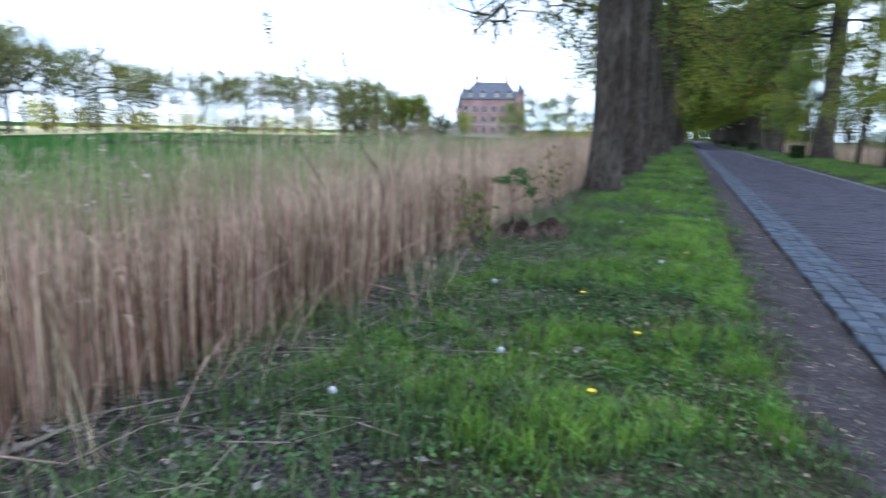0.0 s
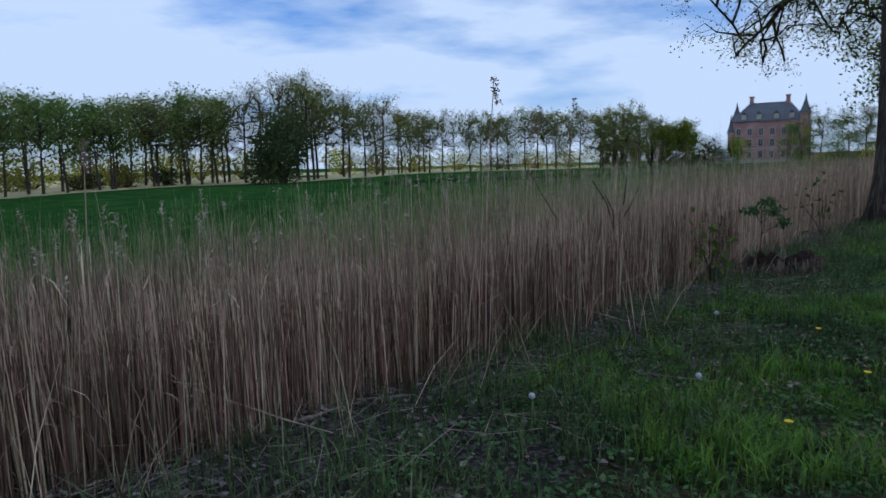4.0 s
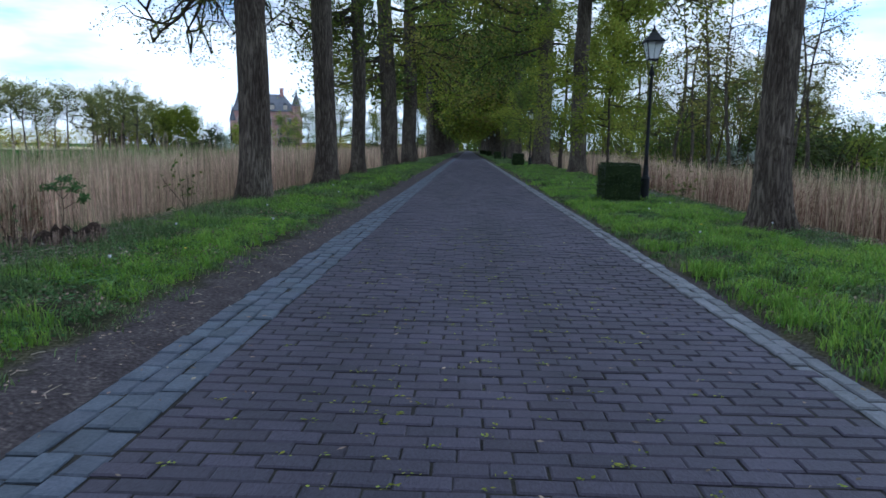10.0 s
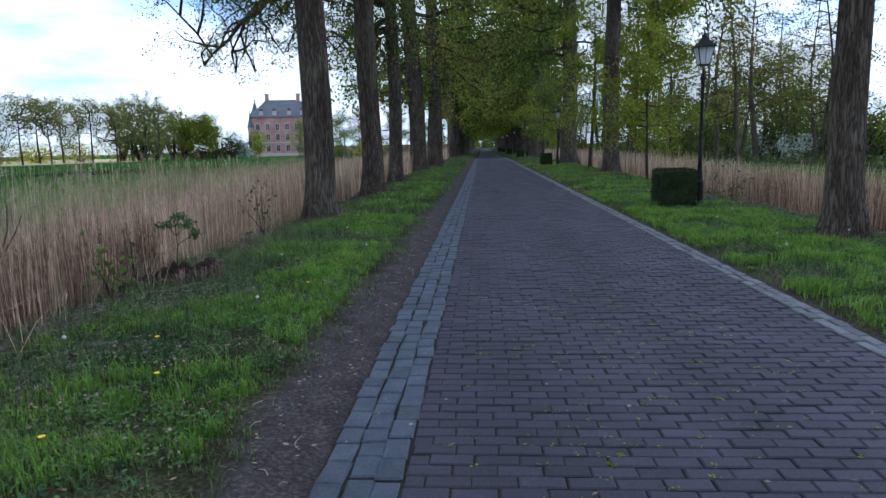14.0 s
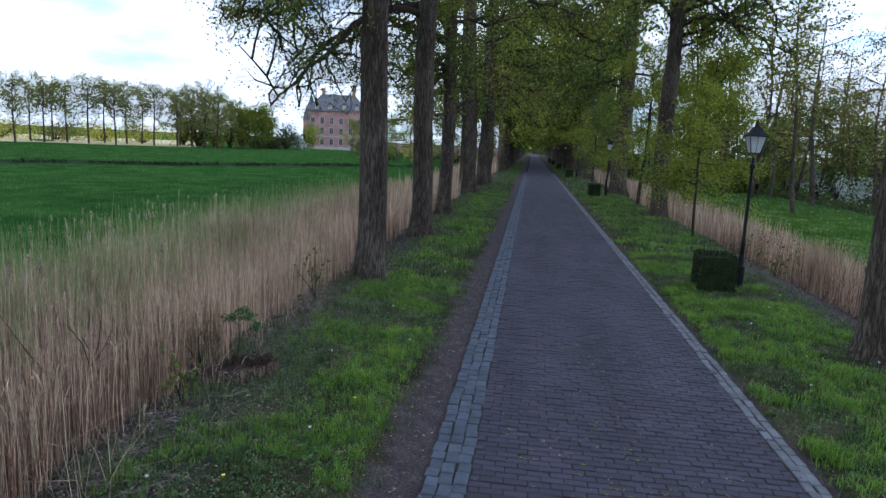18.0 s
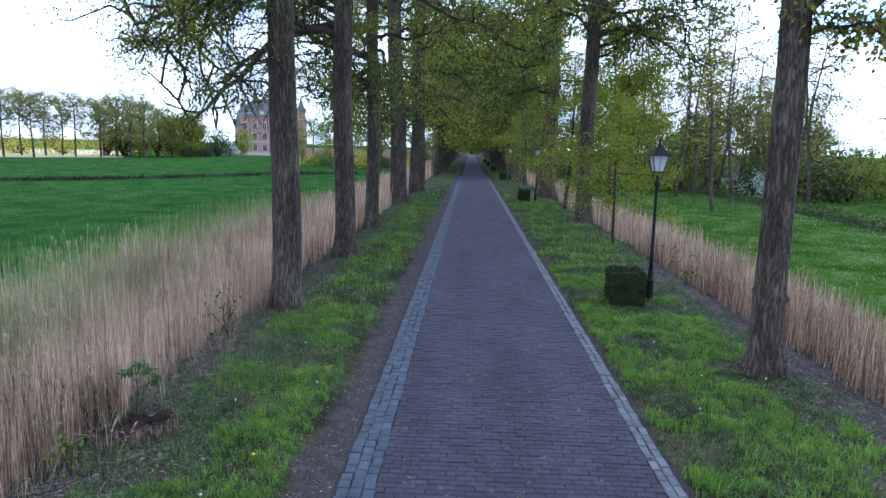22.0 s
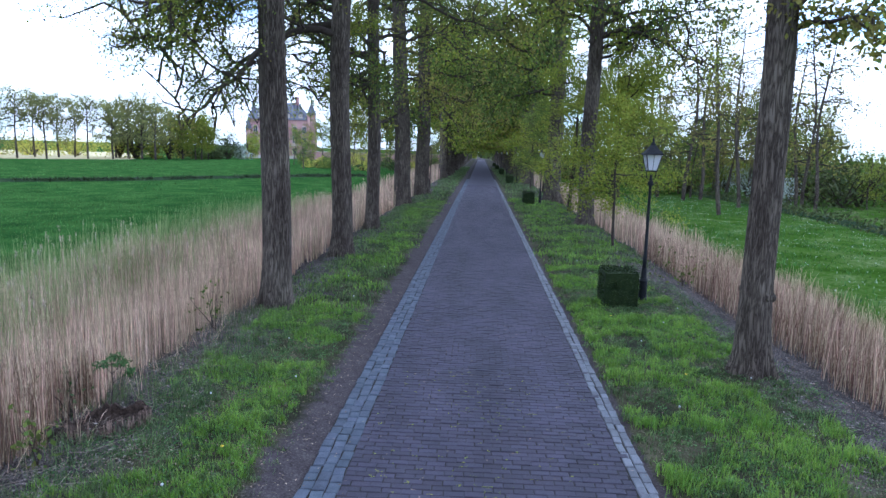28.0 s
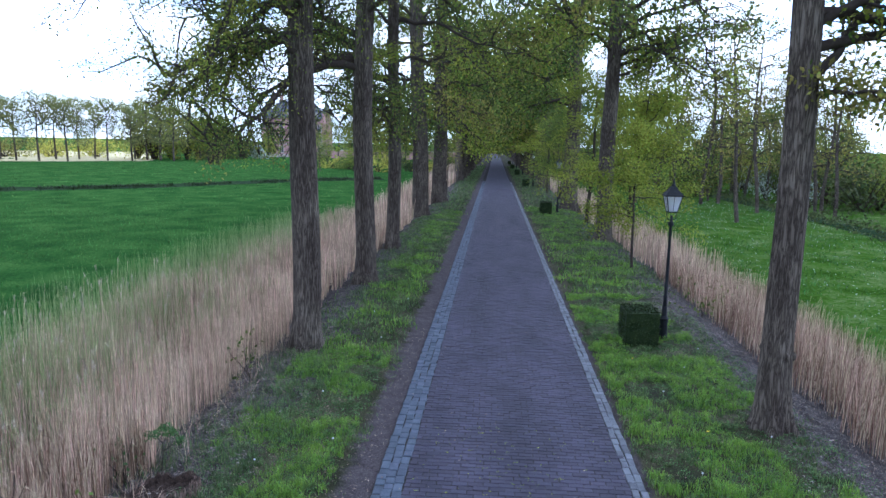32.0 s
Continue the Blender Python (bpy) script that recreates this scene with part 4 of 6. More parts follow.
# garden trees beside the west row, before the castle wall
for k in range(22):
    b = 2.6 + 12.5 * (k + rnd.random()) / 22
    d = rnd.uniform(88, 165)
    t = (e2, e4, f4, e1, e4)[k % 5]
    x, y, z = place_of(b, d)
    copy_thing(t, pose(x, y, z, 0, 0, rnd.uniform(0, 360)) @ Matrix.Scale(rnd.uniform(0.55, 0.85), 4))
for k in range(9):
    b = 3 + 12 * (k + rnd.random()) / 9
    shrub(360 + k, place_of(b, rnd.uniform(95, 150)), 2.6, 2.6, rnd.uniform(1.6, 3.0), (M_LEAF, M_LEAF_SUNLIT, M_LEAF_DARK)[k % 3], 800, 0.22, "garden shrub before the castle wall", group="garden shrubs")
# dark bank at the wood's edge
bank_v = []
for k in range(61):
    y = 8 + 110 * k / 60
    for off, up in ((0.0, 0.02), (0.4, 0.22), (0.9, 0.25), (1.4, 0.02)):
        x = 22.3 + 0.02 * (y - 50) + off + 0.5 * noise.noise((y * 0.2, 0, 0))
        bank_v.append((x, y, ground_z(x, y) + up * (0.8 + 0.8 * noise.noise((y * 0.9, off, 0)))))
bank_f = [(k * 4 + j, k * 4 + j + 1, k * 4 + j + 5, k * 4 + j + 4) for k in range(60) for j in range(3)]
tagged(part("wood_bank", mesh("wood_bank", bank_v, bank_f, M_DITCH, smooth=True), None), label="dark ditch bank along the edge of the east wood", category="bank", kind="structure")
for k, (x, y, h) in enumerate(((27.5, 66, 2.8), (26.5, 60, 2.3), (28.5, 74, 3.0), (25, 78, 2.5), (26, 54, 2.2))):
    shrub(160 + k, (x, y, -0.5), 1.5, 1.5, h, M_LEAF_GREY, 700, 0.13, "small shrub with pale blossom at the wood's edge", group="blossoming shrubs")
bram = np.random.default_rng(380)
sp = []
for _ in range(9000):
    y = bram.uniform(8, 118)
    x = 22.3 + 0.02 * (y - 50) + bram.normal(0.9, 0.7)
    sp.append((x, y, ground_z(x, y) + abs(bram.normal(0, 0.35)) * (1 + noise.noise((y * 0.35, 0, 0)))))
v, f = leaf_cloud(sp, 0.16, bram, long=1.2)
tagged(part("brambles", mesh("brambles", v, f, M_LEAF_DARK), None), label="dark tangled brambles along the ditch at the wood's edge", category="brambles", kind="stuff")
# ---- reeds ----
def reed_bed(rng, spots, height, mat, name, label, leafy=1.0, width=0.0036, tilt=0.055):
    """Tapered three-sided stems with narrow leaves, all in one mesh."""
    n = len(spots)
    xy = np.asarray(spots, float)
    z = np.array([ground_z(x, y) for x, y in xy]) - 0.02
    h = (np.array([height(y) for y in xy[:, 1]]) if callable(height) else height) * rng.normal(1, 0.11, n).clip(0.45, 1.4) * np.array([1 + 0.28 * noise.noise((x * 1.6, y * 1.6, 9.0)) for x, y in xy])
    lean = rng.normal(0, tilt, (n, 2))
    ang = rng.uniform(0, 6.28, n)
    w = width * rng.uniform(0.7, 1.4, n)
    verts = np.empty((n, 9, 3))
    for lev, (k, t) in enumerate(((0, 1.0), (0.55, 0.85), (1.0, 0.25))):
        cx = xy[:, 0] + lean[:, 0] * h * k ** 1.5
        cy = xy[:, 1] + lean[:, 1] * h * k ** 1.5
        for s in range(3):
            a = ang + s * 2.094
            verts[:, lev * 3 + s, 0] = cx + np.cos(a) * w * t
            verts[:, lev * 3 + s, 1] = cy + np.sin(a) * w * t
            verts[:, lev * 3 + s, 2] = z + h * k
    idx = (np.arange(n) * 9)[:, None, None]
    quad = np.array([(l * 3 + s, l * 3 + (s + 1) % 3, l * 3 + 3 + (s + 1) % 3, l * 3 + 3 + s) for l in (0, 1) for s in range(3)])
    faces = (idx + quad[None]).reshape(-1, 4)
    vs, fs = [verts.reshape(-1, 3)], [faces]
    off = n * 9
    m = int(n * leafy)
    own = rng.integers(0, n, m)
    k = rng.uniform(0.3, 0.95, m)
    px = xy[own, 0] + lean[own, 0] * h[own] * k ** 1.5
    py = xy[own, 1] + lean[own, 1] * h[own] * k ** 1.5
    pz = z[own] + h[own] * k
    a = rng.uniform(0, 6.28, m)
    ln = rng.uniform(0.12, 0.34, m)
    up = rng.uniform(-0.2, 0.9, m)
    lv = np.empty((m, 4, 3))
    hw = rng.uniform(0.0015, 0.0035, m) * max(1.0, width / 0.004)
    for q, (f, s, du) in enumerate(((0, 0, 0), (0.5, 1, 0.75), (1, 0, 1.0), (0.5, -1, 0.75))):
        lv[:, q, 0] = px + np.cos(a) * ln * f * 0.6 - np.sin(a) * hw * s
        lv[:, q, 1] = py + np.sin(a) * ln * f * 0.6 + np.cos(a) * hw * s
        lv[:, q, 2] = pz + ln * up * du
    vs.append(lv.reshape(-1, 3))
    tri = ((np.arange(m) * 4 + off)[:, None, None] + np.array(((0, 1, 3), (1, 2, 3)))[None]).reshape(-1, 3)
    fs = [q.tolist() for q in fs] + [tri.tolist()]
    ob = part(name, mesh(name, np.concatenate(vs), fs[0] + fs[1], mat), None)
    return tagged(ob, label=label, category="reeds", kind="stuff")


def reed_front(y):
    """The bed's east edge."""
    edge = -3.25 if y < 0.5 else -3.25 + 0.45 * min(1.0, (y - 0.5) / 1.6) - 0.32 * min(1.0, max(0.0, y - 6.0) / 3.0)
    return edge + 0.10 * math.sin(y * 2.1) + 0.06 * math.sin(y * 5.3)


rng = np.random.default_rng(301)


def scatter(n, y0, y1, depth, power=1.0):
    out = []
    while len(out) < n:
        y = y0 + (y1 - y0) * rng.uniform() ** power
        d = depth * rng.uniform() ** 1.15
        x = reed_front(y) - d
        if (x + 2.33) ** 2 + (y - 12.25) ** 2 < 0.3 or (x + 2.47) ** 2 + (y - 6.68) ** 2 < 0.36:
            continue
        out.append((x, y))
    return out


def reed_height(y):
    return 0.66 + 0.24 * min(1.0, max(0.0, y - 3.0) / 6.0)


reed_bed(rng, scatter(10500, -6, 14, 1.4), reed_height, M_REED, "reeds", "dense dry buff reeds standing along the ditch", 0.3, width=0.0030)
reed_bed(rng, scatter(6800, -6, 7.5, 1.2), lambda y: 0.82 * reed_height(y), M_REED_BROWN, "reeds", "shorter red-brown reed stems among the buff ones", 0.2, width=0.0032)
reed_bed(rng, [(x - 1.0, y) for x, y in scatter(14000, -6, 16, 3.2)], lambda y: 0.95 * reed_height(y), M_REED, "reeds", "taller dry buff reeds in the middle of the ditch", 0.35, width=0.0034)
reed_bed(rng, [(x - 1.0, y) for x, y in scatter(4500, -6, 8, 3.2)], lambda y: 0.85 * reed_height(y), M_REED_BROWN, "reeds", "red-brown reed stems in the middle of the ditch", 0.2, width=0.0034)
reed_bed(rng, [(x - 0.2, y) for x, y in scatter(1500, -6, 16, 3.6)], lambda y: 1.45 * reed_height(y), M_REED, "reeds", "single tall dry stems above the reed bed", 0.5, width=0.0022)
reed_bed(rng, scatter(9000, 14, 34, 3.6), 0.98, M_REED, "reeds", "dense dry buff reeds behind the avenue trees", 0.5, width=0.006)
reed_bed(rng, scatter(5600, 34, 120, 3.2), 1.12, M_REED, "reeds", "far stretch of dry buff reeds along the ditch", 0.8, width=0.016)
reed_bed(rng, [(x - 2.3, y) for x, y in scatter(8000, -6, 30, 3.2)], lambda y: 1.22 * reed_height(y), M_REED_GREEN, "green_reeds", "young green reeds among the dry stems at the meadow edge", 1.6, width=0.003)
reed_bed(rng, [(x - 1.0, y) for x, y in scatter(2600, 4, 16, 3.0)], lambda y: 1.12 * reed_height(y), M_REED_GREEN, "green_reeds", "thin young green reeds among the buff stems", 1.2, width=0.0028)
reed_bed(rng, [(x + 0.45, y) for x, y in scatter(520, -3, 13, 0.7)], 0.45, M_REED, "reeds", "scattered leaning reed stems before the bed", 0.4, width=0.0019, tilt=0.4)


def scatter_e(n, y0, y1):
    return [(6.75 + 2.3 * rng.uniform() ** 0.9 + 0.45 * noise.noise((yy * 0.5, 0, 0)) + 0.25 * noise.noise((yy * 2.1, 0, 4)), yy) for yy in rng.uniform(y0, y1, n)]


reed_bed(rng, scatter_e(7500, -1, 22), 0.98, M_REED, "reeds", "dry buff reeds in the east ditch", 0.4, width=0.0036, tilt=0.11)
reed_bed(rng, scatter_e(6000, -1, 22), 0.86, M_REED_BROWN, "reeds", "shorter brown reed stems in the east ditch", 0.4, width=0.0036, tilt=0.11)
reed_bed(rng, scatter_e(5200, 22, 60), 1.05, M_REED, "reeds", "dry buff reeds in the east ditch farther on", 0.8, width=0.009)
reed_bed(rng, scatter_e(1500, 60, 110), 1.1, M_REED, "reeds", "far dry reeds in the east ditch", 0.8, width=0.016)


# ---- grass ----
def grass_patch(spots, height, mat, name, label, width=0.004, tufts=1.0):
    n = len(spots)
    xy = np.asarray(spots, float)
    z = np.array([ground_z(x, y) for x, y in xy]) - 0.01
    clump = np.array([max(0.25, 0.95 + 0.7 * noise.noise((x * 1.7, y * 1.7, 4.0)) + 0.5 * noise.noise((x * 5.5, y * 5.5, 7.0))) for x, y in xy])
    h = height * clump * rng.uniform(0.45, 1.25, n)
    a = rng.uniform(0, 6.28, n)
    bend = rng.uniform(0.1, 0.75, n) * h
    w = width * rng.uniform(0.7, 1.5, n)
    v = np.empty((n, 5, 3))
    for q, (k, s) in enumerate(((0, 1), (0, -1), (0.55, -0.8), (1, 0), (0.55, 0.8))):
        v[:, q, 0] = xy[:, 0] + np.cos(a) * bend * k ** 2 - np.sin(a) * w * s
        v[:, q, 1] = xy[:, 1] + np.sin(a) * bend * k ** 2 + np.cos(a) * w * s
        v[:, q, 2] = z + h * (k - 0.25 * k ** 3)
    f = ((np.arange(n) * 5)[:, None, None] + np.array(((0, 1, 2), (0, 2, 4), (4, 2, 3)))[None]).reshape(-1, 3)
    ob = part(name, mesh(name, v.reshape(-1, 3), f, mat), None)
    return tagged(ob, label=label, category="grass", kind="stuff")


def verge_spots(n, x0, x1, y0, y1, thin=0.0, power=1.0):
    """Places for blades: ragged towards the road, thinning out towards the reeds."""
    out = []
    road_x, reed_x = (x1, x0) if x1 < 0 else (x0, x1)
    while len(out) < n:
        x, y = rng.uniform(x0, x1), y0 + (y1 - y0) * rng.uniform() ** power
        near = abs(x - road_x) / 0.45 + 0.6 * noise.noise((x * 1.6, y * 1.6, 1.5)) + 0.9 * noise.noise((x * 6, y * 6, 2.5))
        off = abs(x - reed_x) / 1.0 + 0.9 * noise.noise((x * 0.9, y * 0.9, 5.5))
        if rng.uniform() > min(1.0, max(0.02, near)) * min(1.0, max(0.10, off)):
            continue
        if (x + 2.47) ** 2 + (y - 6.68) ** 2 < 0.16:
            continue
        if rng.uniform() < thin * (0.45 + 0.7 * noise.noise((x * 2.6, y * 2.6, 8.0)) + 0.9 * noise.noise((x * 8, y * 8, 3.0))):
            continue
        out.append((x, y))
    return out


def tuft_spots(tufts, blades, x0, x1, y0, y1, size=0.07):
    out = []
    while len(out) < tufts * blades:
        x, y = rng.uniform(x0, x1), rng.uniform(y0, y1)
        if noise.noise((x * 0.8, y * 0.8, 6.0)) < -0.1:
            continue
        out += [(x + rng.normal(0, size), y + rng.normal(0, size)) for _ in range(blades)]
    return out


grass_patch(verge_spots(60000, -2.45, -0.34, -1.5, 12, 1.6, 1.35), 0.075, M_GRASS, "verge_grass", "patchy green grass on the west verge", 0.0024)
grass_patch(tuft_spots(1500, 20, -2.3, -0.6, 0.3, 12, 0.03), 0.12, M_GRASS_BRIGHT, "grass_tufts", "bright fresh grass tufts on the west verge", 0.0024)
grass_patch(verge_spots(18000, -3.2, -1.3, -2, 12, 0.95, 1.1), 0.18, M_GRASS, "verge_grass", "thin tall grass before the reeds", 0.0020)
grass_patch(verge_spots(30000, -3.0, -0.42, 12, 40, 0.6), 0.11, M_GRASS, "verge_grass", "green grass round the west trees", 0.006)
grass_patch(tuft_spots(200, 40, -2.0, -0.65, 12, 40, 0.15), 0.14, M_GRASS_BRIGHT, "grass_tufts", "bright grass tufts between the west trees", 0.006)
grass_patch(verge_spots(9000, -3.0, -0.45, 40, 130), 0.15, M_GRASS, "verge_grass", "far green grass along the west row", 0.02)
grass_patch(verge_spots(64000, 3.22, 6.1, 3, 18, 1.5), 0.08, M_GRASS, "verge_grass", "patchy green grass on the east verge", 0.0036)
grass_patch(tuft_spots(1700, 24, 3.36, 5.7, 3.5, 18, 0.045), 0.13, M_GRASS_BRIGHT, "grass_tufts", "bright fresh grass tufts on the east verge", 0.0032)
grass_patch(verge_spots(26000, 3.32, 6.6, -6, 3, 0.7), 0.09, M_GRASS, "verge_grass", "green grass on the near east verge", 0.003)
grass_patch(verge_spots(16000, -2.35, -0.34, -6, -1.5, 0.8), 0.085, M_GRASS, "verge_grass", "green grass on the near west verge", 0.003)
grass_patch(verge_spots(20000, 3.4, 7.0, 18, 44, 0.5), 0.12, M_GRASS, "verge_grass", "green grass under the young trees", 0.008)
grass_patch(tuft_spots(200, 40, 3.6, 6.3, 18, 44, 0.2), 0.15, M_GRASS_BRIGHT, "grass_tufts", "bright grass tufts under the young trees", 0.008)
grass_patch(verge_spots(9000, 3.4, 7.0, 44, 130), 0.15, M_GRASS, "verge_grass", "far green grass along the east row", 0.022)


# rough meadow grass that gives the fields their nap
def field_spots(n, x0, x1, y0, y1, power):
    out = []
    while len(out) < n:
        x, y = rng.uniform(x0, x1), y0 + (y1 - y0) * rng.uniform() ** power
        if noise.noise((x * 0.25, y * 0.25, 3.3)) + 0.6 * noise.noise((x * 0.9, y * 0.9, 1.3)) > rng.uniform(-0.7, 0.5):
            out.append((x, y))
    return out


grass_patch(field_spots(26000, -34, -6.6, 2, 46, 0.9), 0.13, M_FIELD, "meadow_grass", "short green grass of the west meadow", 0.012)
grass_patch(field_spots(15000, -70, -7, 46, 125, 0.9), 0.16, M_FIELD, "meadow_grass", "far green grass of the west meadow", 0.03)
grass_patch(field_spots(20000, 8.4, 22.5, 8, 62, 1.0), 0.15, M_FIELD, "meadow_grass", "rough green grass of the east meadow", 0.012)
spots_w = field_spots(3200, 8.6, 22, 9, 62, 1.0)
v, f = leaf_cloud([(x, y, ground_z(x, y) + 0.12) for x, y in spots_w], 0.038, rng, long=1.0)
tagged(part("meadow_flowers", mesh("meadow_flowers", v, f, M_LEAF_GREY), None), label="small pale flowers scattered over the east meadow", category="flowers", kind="stuff")


# ---- street lamps and clipped hedges ----
def street_lamp(x, y):
    lamp = thing("street_lamp", x, y, ground_z(x, y), "black cast-iron street lamp with a glazed four-sided lantern", "street lamp", "avenue lamps")
    part("base", mesh("base", *lathe([(0.10, -0.05), (0.10, 0.06), (0.085, 0.10), (0.085, 0.42), (0.095, 0.45), (0.06, 0.52), (0.05, 0.72)], 16), M_IRON, smooth=False), None, lamp)
    pole = part("pole", mesh("pole", *lathe([(0.046, 0.70), (0.040, 0.9), (0.048, 0.93), (0.036, 0.97), (0.029, 2.45), (0.041, 2.48), (0.030, 2.52), (0.026, 2.66)], 14), M_IRON, smooth=True), None, lamp)
    part("collar", mesh("collar", *lathe([(0.05, 2.44), (0.06, 2.47), (0.06, 2.50), (0.05, 2.53)], 14), M_IRON), None, pole)
    for s in (-1, 1):
        pts = [(s * 0.03, 0, 2.56), (s * 0.09, 0, 2.60), (s * 0.10, 0, 2.68), (s * 0.085, 0, 2.74)]
        part("bracket", mesh("bracket", *tube(pts, (0.008, 0.009, 0.009, 0.008), 6), M_IRON), None, lamp)
    lo, hi, z0, z1 = 0.088, 0.155, 2.74, 3.06
    part("lantern_floor", mesh("lantern_floor", *box(-lo - 0.01, lo + 0.01, -lo - 0.01, lo + 0.01, z0 - 0.015, z0 + 0.01), M_IRON), None, lamp)
    for sx, sy in ((-1, -1), (1, -1), (1, 1), (-1, 1)):
        part("frame_bar", mesh("frame_bar", *tube([(sx * lo, sy * lo, z0), (sx * hi, sy * hi, z1)], (0.011, 0.011), 4), M_IRON), None, lamp)
    for k in range(4):
        c, s = ((0, -1), (1, 0), (0, 1), (-1, 0))[k]
        q = [(-lo * 0.94, lo, z0), (lo * 0.94, lo, z0), (hi * 0.94, hi, z1), (-hi * 0.94, hi, z1)]
        vs = [(a * (-s) + b * c, a * c + b * s, z) for a, b, z in q] + [(a * (-s) + (b - 0.004) * c, a * c + (b - 0.004) * s, z) for a, b, z in q]
        pane = part("pane", mesh("pane", vs, [(0, 1, 2, 3), (7, 6, 5, 4), (0, 4, 5, 1), (1, 5, 6, 2), (2, 6, 7, 3), (3, 7, 4, 0)], M_GLASS), None, lamp, "frosted pale lantern glass")
        pane.visible_shadow = False
        mid = [(0, lo, z0), (0, hi, z1)]
        part("glazing_bar", mesh("glazing_bar", *tube([(b * c, b * s, z) for a, b, z in mid], (0.005, 0.005), 4), M_IRON), None, pane)
    rv = [(sx * (hi + 0.03), sy * (hi + 0.03), z1) for sx, sy in ((-1, -1), (1, -1), (1, 1), (-1, 1))] + [(sx * (hi + 0.03), sy * (hi + 0.03), z1 + 0.02) for sx, sy in ((-1, -1), (1, -1), (1, 1), (-1, 1))]
    rv += [(sx * 0.10, sy * 0.10, z1 + 0.12) for sx, sy in ((-1, -1), (1, -1), (1, 1), (-1, 1))] + [(sx * 0.05, sy * 0.05, z1 + 0.20) for sx, sy in ((-1, -1), (1, -1), (1, 1), (-1, 1))]
    rf = [(3, 2, 1, 0), (12, 13, 14, 15)] + [(r + k, r + (k + 1) % 4, r + 4 + (k + 1) % 4, r + 4 + k) for r in (0, 4, 8) for k in range(4)]
    part("roof", mesh("roof", rv, rf, M_IRON), None, lamp)
    part("finial", mesh("finial", *lathe([(0.045, z1 + 0.19), (0.05, z1 + 0.22), (0.03, z1 + 0.25), (0.018, z1 + 0.27), (0.024, z1 + 0.30), (0.012, z1 + 0.33), (0.004, z1 + 0.39)], 10), M_IRON, smooth=True), None, lamp)
    part("bulb", mesh("bulb", *lathe([(0.02, z0 + 0.02), (0.02, z0 + 0.1), (0.04, z0 + 0.16), (0.035, z0 + 0.22), (0.01, z0 + 0.25)], 10), M_WHITE, smooth=True), None, lamp)
    return lamp


def box_hedge(x, y, sx, sy, h, seed, label):
    r = np.random.default_rng(seed)
    hedge = thing("box_hedge", x, y, ground_z(x, y), label, "hedge", "clipped hedges by the lamps")
    nv, nf, n = [], [], 9
    for face in range(5):
        for j in range(n + 1):
            for i in range(n + 1):
                u, v = i / n - 0.5, j / n - 0.5
                p = [(u, v, 0.5), (u, -0.5, v), (u, 0.5, v), (-0.5, u, v), (0.5, u, v)][face]
                w = Vector((p[0] * sx, p[1] * sy, p[2] * h))
                k = 1 + 0.06 * noise.noise(w * 5 + Vector((seed, 0, 0)))
                nv.append((w.x * k, w.y * k, (w.z + h / 2) * (1 + 0.03 * noise.noise(w * 4)) - 0.02))
        b = face * (n + 1) ** 2
        nf += [(b + j * (n + 1) + i, b + j * (n + 1) + i + 1, b + (j + 1) * (n + 1) + i + 1, b + (j + 1) * (n + 1) + i) for j in range(n) for i in range(n)]
    part("core", mesh("core", nv, nf, M_HEDGE), None, hedge)
    spots = []
    for _ in range(3600):
        p = r.uniform(-0.5, 0.5, 3)
        ax = int(r.integers(3))
        p[ax] = (0.5 if ax == 2 else 0.5 * (1 if r.uniform() < 0.5 else -1)) + r.normal(0, 0.012)
        spots.append((p[0] * sx, p[1] * sy, max(0.02, (p[2] + 0.5) * h)))
    part("leaves", mesh("leaves", *leaf_cloud(spots, 0.028, r), M_HEDGE), None, hedge)
    return hedge


lamp = street_lamp(4.98, 13.9)
hedge = box_hedge(4.38, 13.55, 0.66, 0.74, 0.72, 3, "dark clipped box hedge, squared, beside the lamp post")
for y in (40.3, 66.8, 93.0, 119.0, 145.0):
    copy_thing(lamp, pose(5.15, y, ground_z(5.15, y)))
    copy_thing(hedge, pose(4.4, y - 0.6, ground_z(4.4, y)))


